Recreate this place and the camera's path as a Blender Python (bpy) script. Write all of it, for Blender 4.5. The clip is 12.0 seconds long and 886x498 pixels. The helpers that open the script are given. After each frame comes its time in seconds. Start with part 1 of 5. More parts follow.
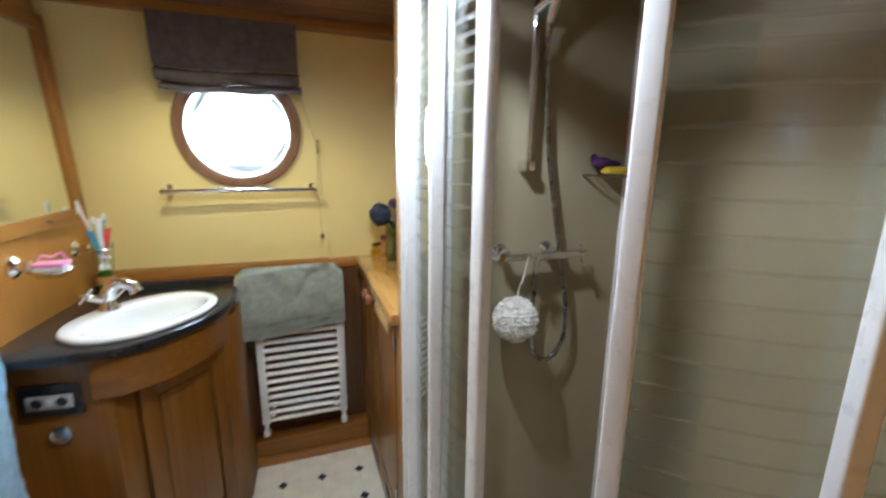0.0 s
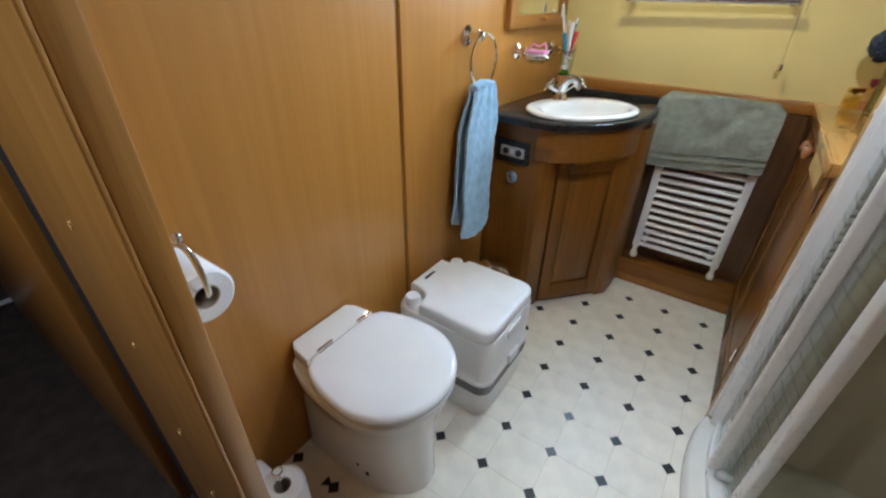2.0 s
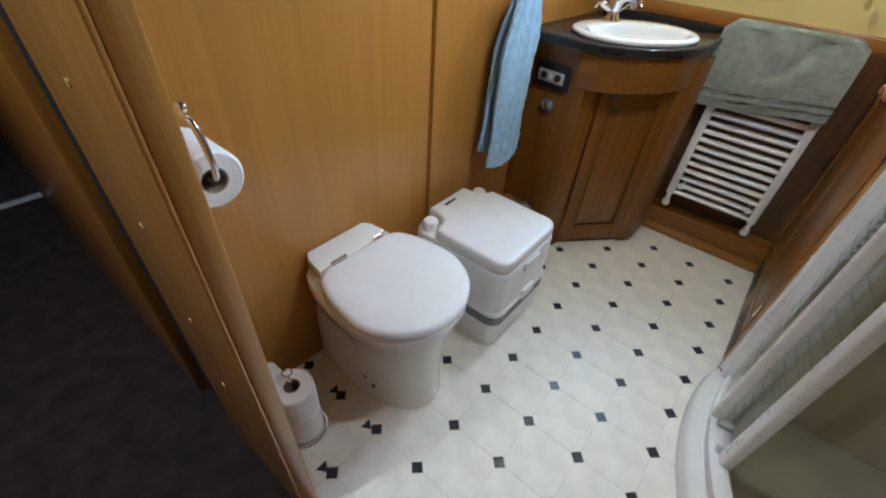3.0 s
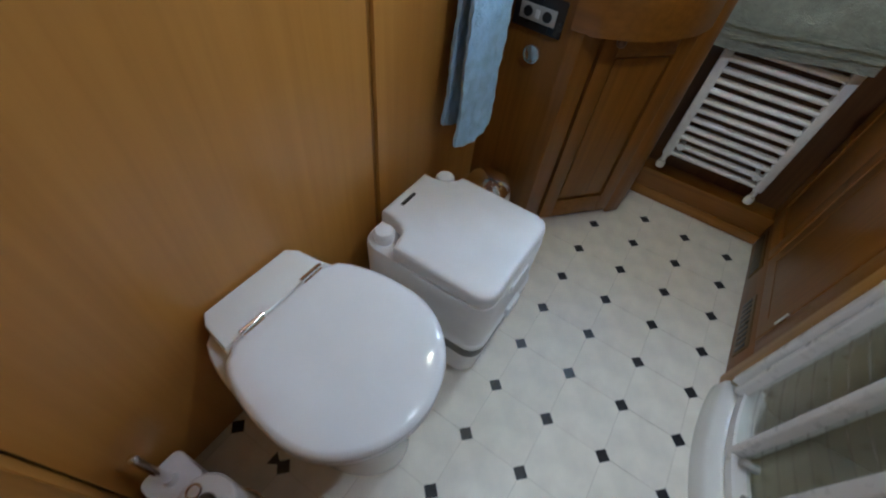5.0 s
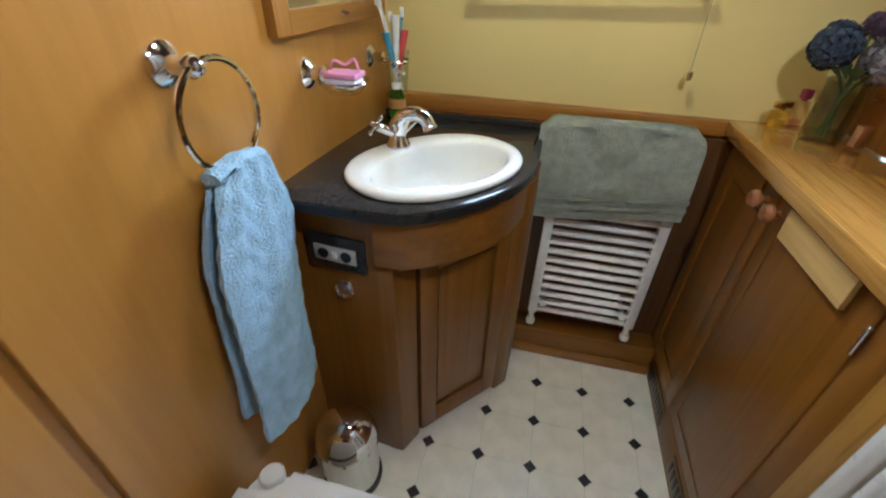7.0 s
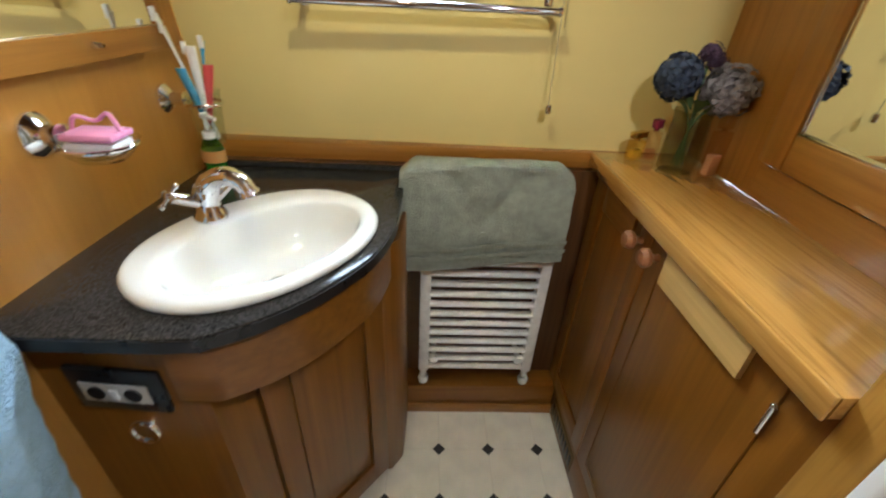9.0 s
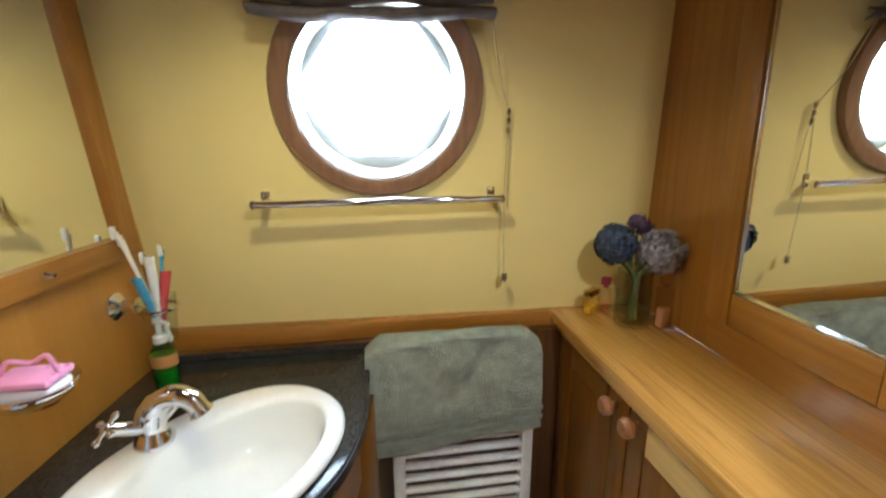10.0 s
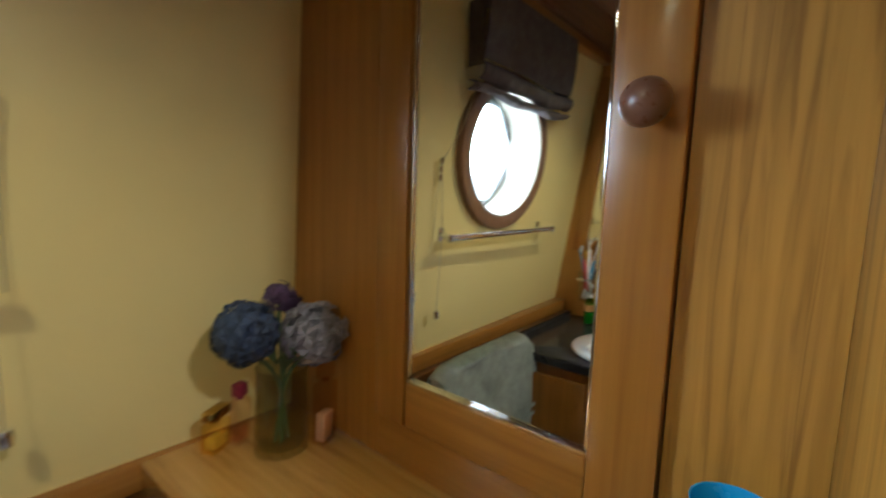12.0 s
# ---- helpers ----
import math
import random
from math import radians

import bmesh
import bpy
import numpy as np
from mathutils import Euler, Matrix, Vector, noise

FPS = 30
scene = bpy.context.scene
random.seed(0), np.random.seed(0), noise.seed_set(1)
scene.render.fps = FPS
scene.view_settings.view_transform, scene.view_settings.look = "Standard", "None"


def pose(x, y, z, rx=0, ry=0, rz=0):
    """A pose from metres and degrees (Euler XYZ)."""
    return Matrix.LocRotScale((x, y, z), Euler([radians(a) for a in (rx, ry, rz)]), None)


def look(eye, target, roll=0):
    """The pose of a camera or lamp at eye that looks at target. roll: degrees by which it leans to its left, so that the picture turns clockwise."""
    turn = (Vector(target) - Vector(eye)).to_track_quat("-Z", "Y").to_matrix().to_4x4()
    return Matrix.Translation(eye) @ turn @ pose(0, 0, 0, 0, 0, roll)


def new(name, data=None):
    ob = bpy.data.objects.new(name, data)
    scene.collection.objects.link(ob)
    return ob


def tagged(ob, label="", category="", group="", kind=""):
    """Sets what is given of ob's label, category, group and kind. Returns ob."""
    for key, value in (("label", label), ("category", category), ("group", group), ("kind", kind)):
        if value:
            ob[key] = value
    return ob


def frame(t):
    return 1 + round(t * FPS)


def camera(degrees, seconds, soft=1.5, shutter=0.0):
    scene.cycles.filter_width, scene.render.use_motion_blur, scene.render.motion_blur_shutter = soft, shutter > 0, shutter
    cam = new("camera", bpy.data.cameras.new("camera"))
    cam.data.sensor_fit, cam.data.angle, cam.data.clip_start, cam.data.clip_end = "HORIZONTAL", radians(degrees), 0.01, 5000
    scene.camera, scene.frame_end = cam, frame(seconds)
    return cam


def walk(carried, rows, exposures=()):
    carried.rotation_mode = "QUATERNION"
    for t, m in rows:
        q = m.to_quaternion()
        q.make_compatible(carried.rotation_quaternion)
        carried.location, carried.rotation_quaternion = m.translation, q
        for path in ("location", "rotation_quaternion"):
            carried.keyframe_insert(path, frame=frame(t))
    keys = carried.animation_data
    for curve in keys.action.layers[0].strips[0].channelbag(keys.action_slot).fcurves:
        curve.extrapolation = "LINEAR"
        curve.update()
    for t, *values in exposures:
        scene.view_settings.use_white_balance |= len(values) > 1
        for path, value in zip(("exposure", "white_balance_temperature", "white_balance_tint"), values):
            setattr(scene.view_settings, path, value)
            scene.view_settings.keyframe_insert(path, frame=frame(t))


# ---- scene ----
cam = camera(93.8, 12.0, soft=2.0, shutter=0.4)
PATH = [
    (0, (0.292, -1.641, 1.36), (0.939, 0.203, 0.937), 0.6),
    (0.5, (0.279, -1.707, 1.351), (0.551, 0.182, 0.756), 3.5),
    (1, (0.292, -1.74, 1.322), (-0.015, 0.103, 0.61), 2.2),
    (1.5, (0.305, -1.783, 1.286), (-0.481, -0.162, 0.418), 0.7),
    (2, (0.313, -1.809, 1.249), (-0.65, -0.412, 0.19), 0.9),
    (2.5, (0.323, -1.799, 1.218), (-0.641, -0.499, 0.042), 1.3),
    (3, (0.312, -1.803, 1.182), (-0.62, -0.588, -0.106), 4.2),
    (3.2, (0.271, -1.82, 1.172), (-0.589, -0.585, -0.145), 7.1),
    (4.8, (0.061, -1.548, 1.129), (-0.5, -0.384, -0.397), 7.5),
    (5, (0.047, -1.48, 1.126), (-0.555, -0.337, -0.401), 8.0),
    (5.5, (0.055, -1.365, 1.154), (-0.583, -0.161, -0.311), 4.9),
    (6, (0.081, -1.299, 1.195), (-0.49, 0.094, -0.122), 4.6),
    (6.5, (0.075, -1.175, 1.226), (-0.35, 0.373, 0.034), 2.0),
    (6.7, (0.045, -1.116, 1.238), (-0.345, 0.467, 0.08), 1.2),
    (8.3, (0.064, -0.861, 1.258), (-0.307, 0.781, 0.18), 2.0),
    (8.5, (0.075, -0.844, 1.255), (-0.2, 0.812, 0.168), 1.7),
    (9, (0.1, -0.8, 1.254), (0.184, 0.9, 0.204), 3.0),
    (9.5, (0.098, -0.761, 1.293), (0.286, 1.053, 0.472), 0.9),
    (10, (0.093, -0.754, 1.351), (0.364, 1.168, 0.869), -0.5),
    (10.5, (0.107, -0.707, 1.347), (0.674, 1.191, 1.073), 2.4),
    (11, (0.204, -0.617, 1.341), (1.081, 1.167, 1.122), 3.8),
    (11.5, (0.282, -0.554, 1.318), (1.445, 1.05, 1.041), 3.9),
    (12, (0.318, -0.466, 1.318), (1.908, 0.733, 1.136), 2.6),
]
EXPOSURES = [(0.0, 0.15, 5150, 10), (1.0, -0.2, 5000, 10), (2.0, -0.1, 5150, 10), (2.5, -0.05, 5200, 10), (3.2, -0.2, 5150, 10), (4.8, -0.7, 5000, 10), (5.5, -0.8, 4950, 10), (6.0, -0.85, 5100, 10),
             (6.5, -0.3, 5200, 10), (8.5, -0.25, 5550, 10), (9.0, -0.15, 5650, 10), (9.5, -0.1, 5650, 10), (10.0, -0.15, 5550, 10), (10.5, -0.4, 5450, 10), (11.0, -0.85, 5200, 10), (11.5, -0.9, 5200, 10), (12.0, -0.7, 5450, 10)]
walk(cam, [(t, look(eye, target, roll)) for t, eye, target, roll in PATH], EXPOSURES)


# ---- world, lamps, exposure ----
world = bpy.data.worlds.new("world")
scene.world = world
world.use_nodes = True
wn, wl = world.node_tree.nodes, world.node_tree.links
sky = wn.new("ShaderNodeTexSky")
sky.sky_type, sky.sun_disc, sky.sun_elevation, sky.sun_rotation = "NISHITA", False, radians(40), radians(200)
wn["Background"].inputs["Strength"].default_value = 0.12
wl.new(sky.outputs[0], wn["Background"].inputs["Color"])


def lamp(name, kind, m, energy, color, **more):
    data = bpy.data.lights.new(name, kind)
    data.energy, data.color = energy, color
    if kind == "SPOT":
        data.spot_size, data.spot_blend, data.shadow_soft_size = more["angle"], more["blend"], more["soft"]
    if kind == "AREA":
        data.shape, data.size = "DISK", more["size"]
    if kind == "SUN":
        data.angle = more["angle"]
    ob = new(name, data)
    ob.matrix_basis = m
    return ob


SUN_W, DAY_W = 1.2, 50.0
DOWNLIGHTS = ((0.0, -0.31, 19.0, (1.0, 0.88, 0.50), 138), (0.43, -0.97, 30.0, (1.0, 0.97, 0.90), 172))
lamp("sun", "SUN", look((2, 6, 6), (0, 0, 0)), SUN_W, (1.0, 0.97, 0.92), angle=radians(12))
lamp("daylight_at_porthole", "AREA", look((0.092, 0.48, 1.53), (0.092, -1.0, 0.95)), DAY_W, (0.80, 0.91, 1.0), size=0.55)
for lx, ly, watts, tint, beam in DOWNLIGHTS:
    lamp("downlight_lamp", "SPOT", look((lx, ly, 1.852), (lx, ly, 0)), watts, tint, angle=radians(beam), blend=0.6, soft=0.025)
lamp("hall_lamp", "SPOT", look((-0.4, -2.4, 1.85), (-0.4, -2.4, 0)), 46.0, (1.0, 0.97, 0.93), angle=radians(140), blend=0.6, soft=0.05)

# ---- materials ----


def nodes_of(name):
    m = bpy.data.materials.new(name)
    m.use_nodes = True
    nt = m.node_tree
    return m, nt, nt.nodes["Principled BSDF"]


def bump(nt, height, strength, distance, shader):
    b = nt.nodes.new("ShaderNodeBump")
    b.inputs["Strength"].default_value, b.inputs["Distance"].default_value = strength, distance
    nt.links.new(height, b.inputs["Height"])
    nt.links.new(b.outputs[0], shader.inputs["Normal"])


def tex(nt, kind, scale, detail=4.0, stretch=(1, 1, 1), turn=(0, 0, 0)):
    co = nt.nodes.new("ShaderNodeTexCoord")
    mp = nt.nodes.new("ShaderNodeMapping")
    mp.inputs["Scale"].default_value, mp.inputs["Rotation"].default_value = stretch, turn
    nt.links.new(co.outputs["Object"], mp.inputs[0])
    t = nt.nodes.new("ShaderNodeTex" + kind)
    t.inputs["Scale"].default_value = scale
    if "Detail" in t.inputs:
        t.inputs["Detail"].default_value = detail
    nt.links.new(mp.outputs[0], t.inputs["Vector"])
    return t


def ramp(nt, value, stops):
    r = nt.nodes.new("ShaderNodeValToRGB")
    while len(r.color_ramp.elements) < len(stops):
        r.color_ramp.elements.new(0.5)
    for e, (p, c) in zip(r.color_ramp.elements, stops):
        e.position, e.color = p, (*c, 1)
    nt.links.new(value, r.inputs[0])
    return r.outputs[0]


def mix(nt, a, b, fac, mode="MIX"):
    m = nt.nodes.new("ShaderNodeMix")
    m.data_type, m.blend_type = "RGBA", mode
    for key, v in ((0, fac), (6, a), (7, b)):
        if isinstance(v, (int, float)):
            m.inputs[key].default_value = v
        elif isinstance(v, tuple):
            m.inputs[key].default_value = (*v, 1)
        else:
            nt.links.new(v, m.inputs[key])
    return m.outputs[2]


def plain(name, color, rough=0.5, metal=0.0, spots=0.12, scale=9.0, grain=0.0, coat=0.0, grain_scale=300.0, grain_depth=0.002):
    """A surface of one colour with soft uneven tone, fine relief and uneven gloss."""
    m, nt, p = nodes_of(name)
    n = tex(nt, "Noise", scale, 6)
    dark = tuple(c * (1 - spots) for c in color)
    lite = tuple(min(1, c * (1 + spots * 0.6)) for c in color)
    nt.links.new(ramp(nt, n.outputs[0], [(0.3, dark), (0.7, lite)]), p.inputs["Base Color"])
    g = tex(nt, "Noise", scale * 4, 4)
    nt.links.new(ramp(nt, g.outputs[0], [(0.3, (rough * 0.85,) * 3), (0.7, (min(1, rough * 1.15),) * 3)]), p.inputs["Roughness"])
    p.inputs["Metallic"].default_value, p.inputs["Coat Weight"].default_value = metal, coat
    if grain:
        f = tex(nt, "Noise", grain_scale, 3)
        bump(nt, f.outputs[0], grain, grain_depth, p)
    return m


def wood(name, dark, mid, light, along="Z", rough=0.32, tilt=0.0, fine=1.0, figure=0.0, coat=0.25, pore_depth=0.3):
    """Varnished veneer: long wandering grain, short pores and slow changes of tone."""
    m, nt, p = nodes_of(name)
    k = {"X": (0.4, 12, 12), "Y": (12, 0.4, 12), "Z": (12, 12, 0.4)}[along]
    pores = {"X": (4, 150, 150), "Y": (150, 4, 150), "Z": (150, 150, 4)}[along]
    turn = (0, 0, tilt)
    slow = tex(nt, "Noise", 1.6, 2, k, turn)
    slow.inputs["Distortion"].default_value = 0.3
    band = tex(nt, "Noise", 5.5 * fine, 6, k, turn)
    band.inputs["Distortion"].default_value = 0.25
    base = ramp(nt, band.outputs[0], [(0.28, dark), (0.5, mid), (0.72, light)])
    tone = ramp(nt, slow.outputs[0], [(0.25, (0.84, 0.82, 0.80)), (0.75, (1.0, 1.0, 1.0))])
    c = mix(nt, base, tone, 0.7, "MULTIPLY")
    if figure:
        # bold open oak figure: dark dashes that wander along the board
        long = {"X": (2.4, 46, 46), "Y": (46, 2.4, 46), "Z": (46, 46, 2.4)}[along]
        dash = tex(nt, "Noise", 1.7, 4, long, turn)
        dash.inputs["Distortion"].default_value = 0.9
        c = mix(nt, c, ramp(nt, dash.outputs[0], [(0.34, (0.50, 0.42, 0.34)), (0.47, (0.95, 0.94, 0.92)), (0.7, (1.0, 1.0, 1.0))]), figure, "MULTIPLY")
    pore = tex(nt, "Noise", 1.0, 2, pores, turn)
    c = mix(nt, c, ramp(nt, pore.outputs[0], [(0.32, (0.74, 0.68, 0.62)), (0.55, (1, 1, 1))]), pore_depth, "MULTIPLY")
    nt.links.new(c, p.inputs["Base Color"])
    wear = tex(nt, "Noise", 4, 2)
    nt.links.new(ramp(nt, wear.outputs[0], [(0.2, (rough * 0.88,) * 3), (0.8, (rough * 1.15,) * 3)]), p.inputs["Roughness"])
    p.inputs["Coat Weight"].default_value, p.inputs["Coat Roughness"].default_value = coat, 0.14 if coat < 0.6 else 0.06
    bump(nt, pore.outputs[0], 0.015, 0.001, p)
    return m


PANEL = ((0.44, 0.204, 0.033), (0.47, 0.22, 0.038), (0.493, 0.234, 0.043))
CAB = ((0.188, 0.072, 0.006), (0.225, 0.089, 0.008), (0.262, 0.107, 0.011))
OAK = ((0.36, 0.182, 0.028), (0.45, 0.232, 0.037), (0.51, 0.268, 0.047))
TOP = ((0.50, 0.255, 0.052), (0.56, 0.30, 0.068), (0.61, 0.335, 0.084))
RED = ((0.29, 0.120, 0.015), (0.345, 0.148, 0.020), (0.39, 0.172, 0.026))
DARKW = ((0.11, 0.04, 0.014), (0.16, 0.06, 0.02), (0.2, 0.08, 0.028))
wood_panel = wood("veneer_panel", *PANEL, "Z", 0.34, fine=0.7, pore_depth=0.12)
wood_cab = wood("varnished_cabinet_upright", *CAB, "Z", 0.34, coat=0.08, pore_depth=0.2)
wood_cab_x = wood("varnished_cabinet_level", *CAB, "X", 0.34, coat=0.08, pore_depth=0.2)
wood_cab_y = wood("varnished_cabinet_lengthways", *CAB, "Y", 0.34, coat=0.08, pore_depth=0.2)
wood_top = wood("oak_worktop", *TOP, "Y", 0.20, fine=1.6, figure=0.5, coat=0.9)
wood_oak = wood("oak_upright", *OAK, "Z", 0.36, fine=1.3, figure=0.7, coat=0.1)
wood_red_x = wood("mahogany_level", *RED, "X", 0.34)
wood_red_y = wood("mahogany_lengthways", *RED, "Y", 0.34)
wood_red = wood("mahogany_upright", *RED, "Z", 0.34)
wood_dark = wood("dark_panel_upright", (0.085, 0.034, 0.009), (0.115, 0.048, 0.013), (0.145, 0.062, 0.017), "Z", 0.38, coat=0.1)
wood_ceiling = wood("ceiling_boards", *DARKW, "X", 0.35)
wood_jamb = wood("pinkish_jamb_wood", (0.39, 0.185, 0.036), (0.445, 0.215, 0.044), (0.49, 0.24, 0.052), "Z", 0.3, figure=0.35)
wood_ring = wood("weathered_ring_wood", (0.19, 0.098, 0.05), (0.235, 0.122, 0.064), (0.27, 0.145, 0.078), "Z", 0.4)
wood_pale = wood("bare_pale_wood", (0.58, 0.36, 0.10), (0.67, 0.43, 0.13), (0.73, 0.49, 0.165), "Y", 0.5)

yellow = plain("yellow_wall_lining", (0.80, 0.66, 0.27), 0.45, spots=0.05, scale=3, grain=0.12, grain_scale=160)
vinyl = plain("cream_marbled_vinyl", (0.83, 0.79, 0.68), 0.42, spots=0.10, scale=14, grain=0.05)
vinyl_black = plain("black_vinyl_dot", (0.018, 0.018, 0.02), 0.3, spots=0.5, scale=60)
vinyl_joint = plain("vinyl_joint", (0.62, 0.58, 0.48), 0.5)
carpet = plain("dark_brown_carpet", (0.042, 0.029, 0.022), 0.95, spots=0.5, scale=16, grain=1.0, grain_scale=700)
carpet_grey = plain("grey_brown_carpet", (0.075, 0.066, 0.066), 0.95, spots=0.35, scale=16, grain=1.0, grain_scale=700)
white_paint = plain("white_lacquer", (0.82, 0.82, 0.80), 0.28, spots=0.04)
white_alu = plain("white_coated_aluminium", (0.80, 0.79, 0.76), 0.3, spots=0.05)
porcelain = plain("white_porcelain", (0.84, 0.835, 0.80), 0.07, spots=0.03, coat=0.4)
seat_plastic = plain("white_seat_plastic", (0.88, 0.89, 0.90), 0.12, spots=0.03, coat=0.3)
pot_plastic = plain("white_moulded_plastic", (0.86, 0.87, 0.88), 0.34, spots=0.05, grain=0.08)
pot_grey = plain("grey_moulded_plastic", (0.17, 0.175, 0.18), 0.4, spots=0.1)
chrome = plain("chrome", (0.86, 0.86, 0.87), 0.06, 1.0, spots=0.03)
hose_steel = plain("grey_steel_hose", (0.30, 0.30, 0.29), 0.28, 1.0, spots=0.1)
amber_liquid = plain("amber_liquid", (0.62, 0.42, 0.06), 0.12)
rose_liquid = plain("rose_liquid", (0.60, 0.36, 0.24), 0.15)
gold_metal = plain("gold_cap", (0.85, 0.62, 0.22), 0.15, 1.0)
granite, gnt, gp = nodes_of("black_granite_laminate")
gv = tex(gnt, "Voronoi", 560)
gn = tex(gnt, "Noise", 260, 3)
gc = mix(gnt, ramp(gnt, gv.outputs[1], [(0.0, (0.005, 0.005, 0.006)), (0.62, (0.010, 0.010, 0.011)), (0.93, (0.055, 0.052, 0.05))]),
         ramp(gnt, gn.outputs[0], [(0.35, (0.4, 0.4, 0.42)), (0.7, (1.2, 1.2, 1.2))]), 1.0, "MULTIPLY")
gnt.links.new(gc, gp.inputs["Base Color"])
gp.inputs["Roughness"].default_value, gp.inputs["Specular IOR Level"].default_value = 0.13, 0.22
shower_wall = plain("beige_shower_panel", (0.38, 0.335, 0.215), 0.35, spots=0.06, scale=4)
tray_acryl = plain("white_acrylic_tray", (0.78, 0.77, 0.72), 0.2, spots=0.05)
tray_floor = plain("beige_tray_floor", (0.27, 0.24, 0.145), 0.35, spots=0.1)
towel_blue = plain("light_blue_terry", (0.40, 0.60, 0.80), 0.95, spots=0.16, scale=34, grain=1.0, grain_scale=210, grain_depth=0.007)
towel_grey = plain("grey_green_terry", (0.325, 0.355, 0.30), 0.95, spots=0.16, scale=45, grain=1.0, grain_scale=230, grain_depth=0.006)
blind_cloth = plain("dark_grey_linen", (0.13, 0.108, 0.108), 0.9, spots=0.3, scale=40, grain=0.9, grain_scale=500)
frame_blue = plain("dark_blue_painted_wood", (0.022, 0.04, 0.085), 0.45, spots=0.4, scale=40, grain=0.4, grain_scale=120)
paper = plain("paper", (0.84, 0.84, 0.83), 0.75, spots=0.06, grain=0.4, grain_scale=250)
card = plain("grey_brown_card", (0.3, 0.24, 0.17), 0.9)
black_plastic = plain("black_plastic", (0.012, 0.012, 0.013), 0.3)
grey_plastic = plain("pale_grey_plastic", (0.5, 0.5, 0.46), 0.4)
pink_soap = plain("pink_soap", (0.85, 0.36, 0.62), 0.3)
white_soap = plain("white_soap", (0.85, 0.83, 0.84), 0.4)
cord_mat = plain("beige_cord", (0.45, 0.37, 0.22), 0.8)
blue_plastic = plain("sky_blue_plastic", (0.03, 0.33, 0.72), 0.25)
flower_blue = plain("blue_petals", (0.045, 0.065, 0.115), 0.8, spots=0.6, scale=80)
flower_lilac = plain("lilac_petals", (0.27, 0.255, 0.30), 0.8, spots=0.5, scale=80)
flower_plum = plain("plum_petals", (0.09, 0.05, 0.1), 0.85, spots=0.5, scale=80)
leaf_green = plain("stem_green", (0.06, 0.11, 0.03), 0.6)
knob_wood = plain("turned_brown_wood", (0.16, 0.075, 0.045), 0.3, spots=0.2, scale=40)
knob_cab = plain("turned_red_wood", (0.30, 0.12, 0.045), 0.3, spots=0.2, scale=40)
# near black, stands for the shade inside the door pocket
gap_shade = plain("gap_shade_black", (0.01, 0.008, 0.007), 0.8)
net_white = plain("white_net", (0.8, 0.78, 0.7), 0.8, spots=0.2, scale=60)
# cream paint with its colour darkened, so the daylight does not wash it out
lining_dimmed = plain("dimmed_cream_lining", (0.36, 0.31, 0.235), 0.35, spots=0.04)
brush_colors = [plain("brush_" + n, c, 0.3) for n, c in (("white", (.8, .8, .8)), ("yellow", (.85, .6, .08)), ("blue", (.08, .35, .6)), ("red", (.6, .08, .08)))]


def glass(name, tint=(1, 1, 1), rough=0.0, see=1.0):
    """Thin clear glass: what lies behind it, with a mirror gloss by Fresnel."""
    m, nt, p = nodes_of(name)
    out = nt.nodes["Material Output"]
    tr, gl, lw, mx = (nt.nodes.new("ShaderNode" + n) for n in ("BsdfTransparent", "BsdfGlossy", "LayerWeight", "MixShader"))
    tr.inputs[0].default_value = (*[c * see for c in tint], 1)
    gl.inputs["Roughness"].default_value = rough
    lw.inputs[0].default_value = 0.5
    pw, ad = nt.nodes.new("ShaderNodeMath"), nt.nodes.new("ShaderNodeMath")
    pw.operation, ad.operation = "POWER", "MULTIPLY_ADD"
    pw.inputs[1].default_value, ad.inputs[1].default_value, ad.inputs[2].default_value = 5.0, 0.92, 0.045
    for a, b in ((lw.outputs["Facing"], pw.inputs[0]), (pw.outputs[0], ad.inputs[0]), (ad.outputs[0], mx.inputs[0]), (tr.outputs[0], mx.inputs[1]),
                 (gl.outputs[0], mx.inputs[2]), (mx.outputs[0], out.inputs["Surface"])):
        nt.links.new(a, b)
    nt.nodes.remove(p)
    return m


clear_glass = glass("clear_glass", (0.95, 0.975, 0.96))
vase_glass = glass("greenish_glass", (0.85, 0.86, 0.79))
amber_glass = glass("amber_perfume", (0.985, 0.88, 0.52))
rose_glass = glass("rose_perfume", (0.98, 0.89, 0.82))
red_glass = glass("red_perfume", (0.97, 0.80, 0.82))
green_glass = glass("green_soap", (0.35, 0.72, 0.3))
etched, ent, ep = nodes_of("etched_white_stripe")
ep.inputs["Base Color"].default_value, ep.inputs["Roughness"].default_value, ep.inputs["Alpha"].default_value = (0.52, 0.54, 0.52, 1), 0.6, 0.08
mirror, mnt, mp_ = nodes_of("mirror_silver")
mp_.inputs["Base Color"].default_value, mp_.inputs["Metallic"].default_value, mp_.inputs["Roughness"].default_value = (0.93, 0.95, 0.93, 1), 1, 0.005
day, dnt, dp = nodes_of("overcast_sky_backdrop")
dp.inputs["Base Color"].default_value = (1, 1, 1, 1)
dp.inputs["Emission Color"].default_value, dp.inputs["Emission Strength"].default_value = (0.90, 0.96, 1, 1), 7.0
lamp_glow, lnt, lp = nodes_of("lit_lamp_face")
lp.inputs["Emission Color"].default_value, lp.inputs["Emission Strength"].default_value = (1, 0.85, 0.65, 1), 12.0

# ---- mesh helpers ----


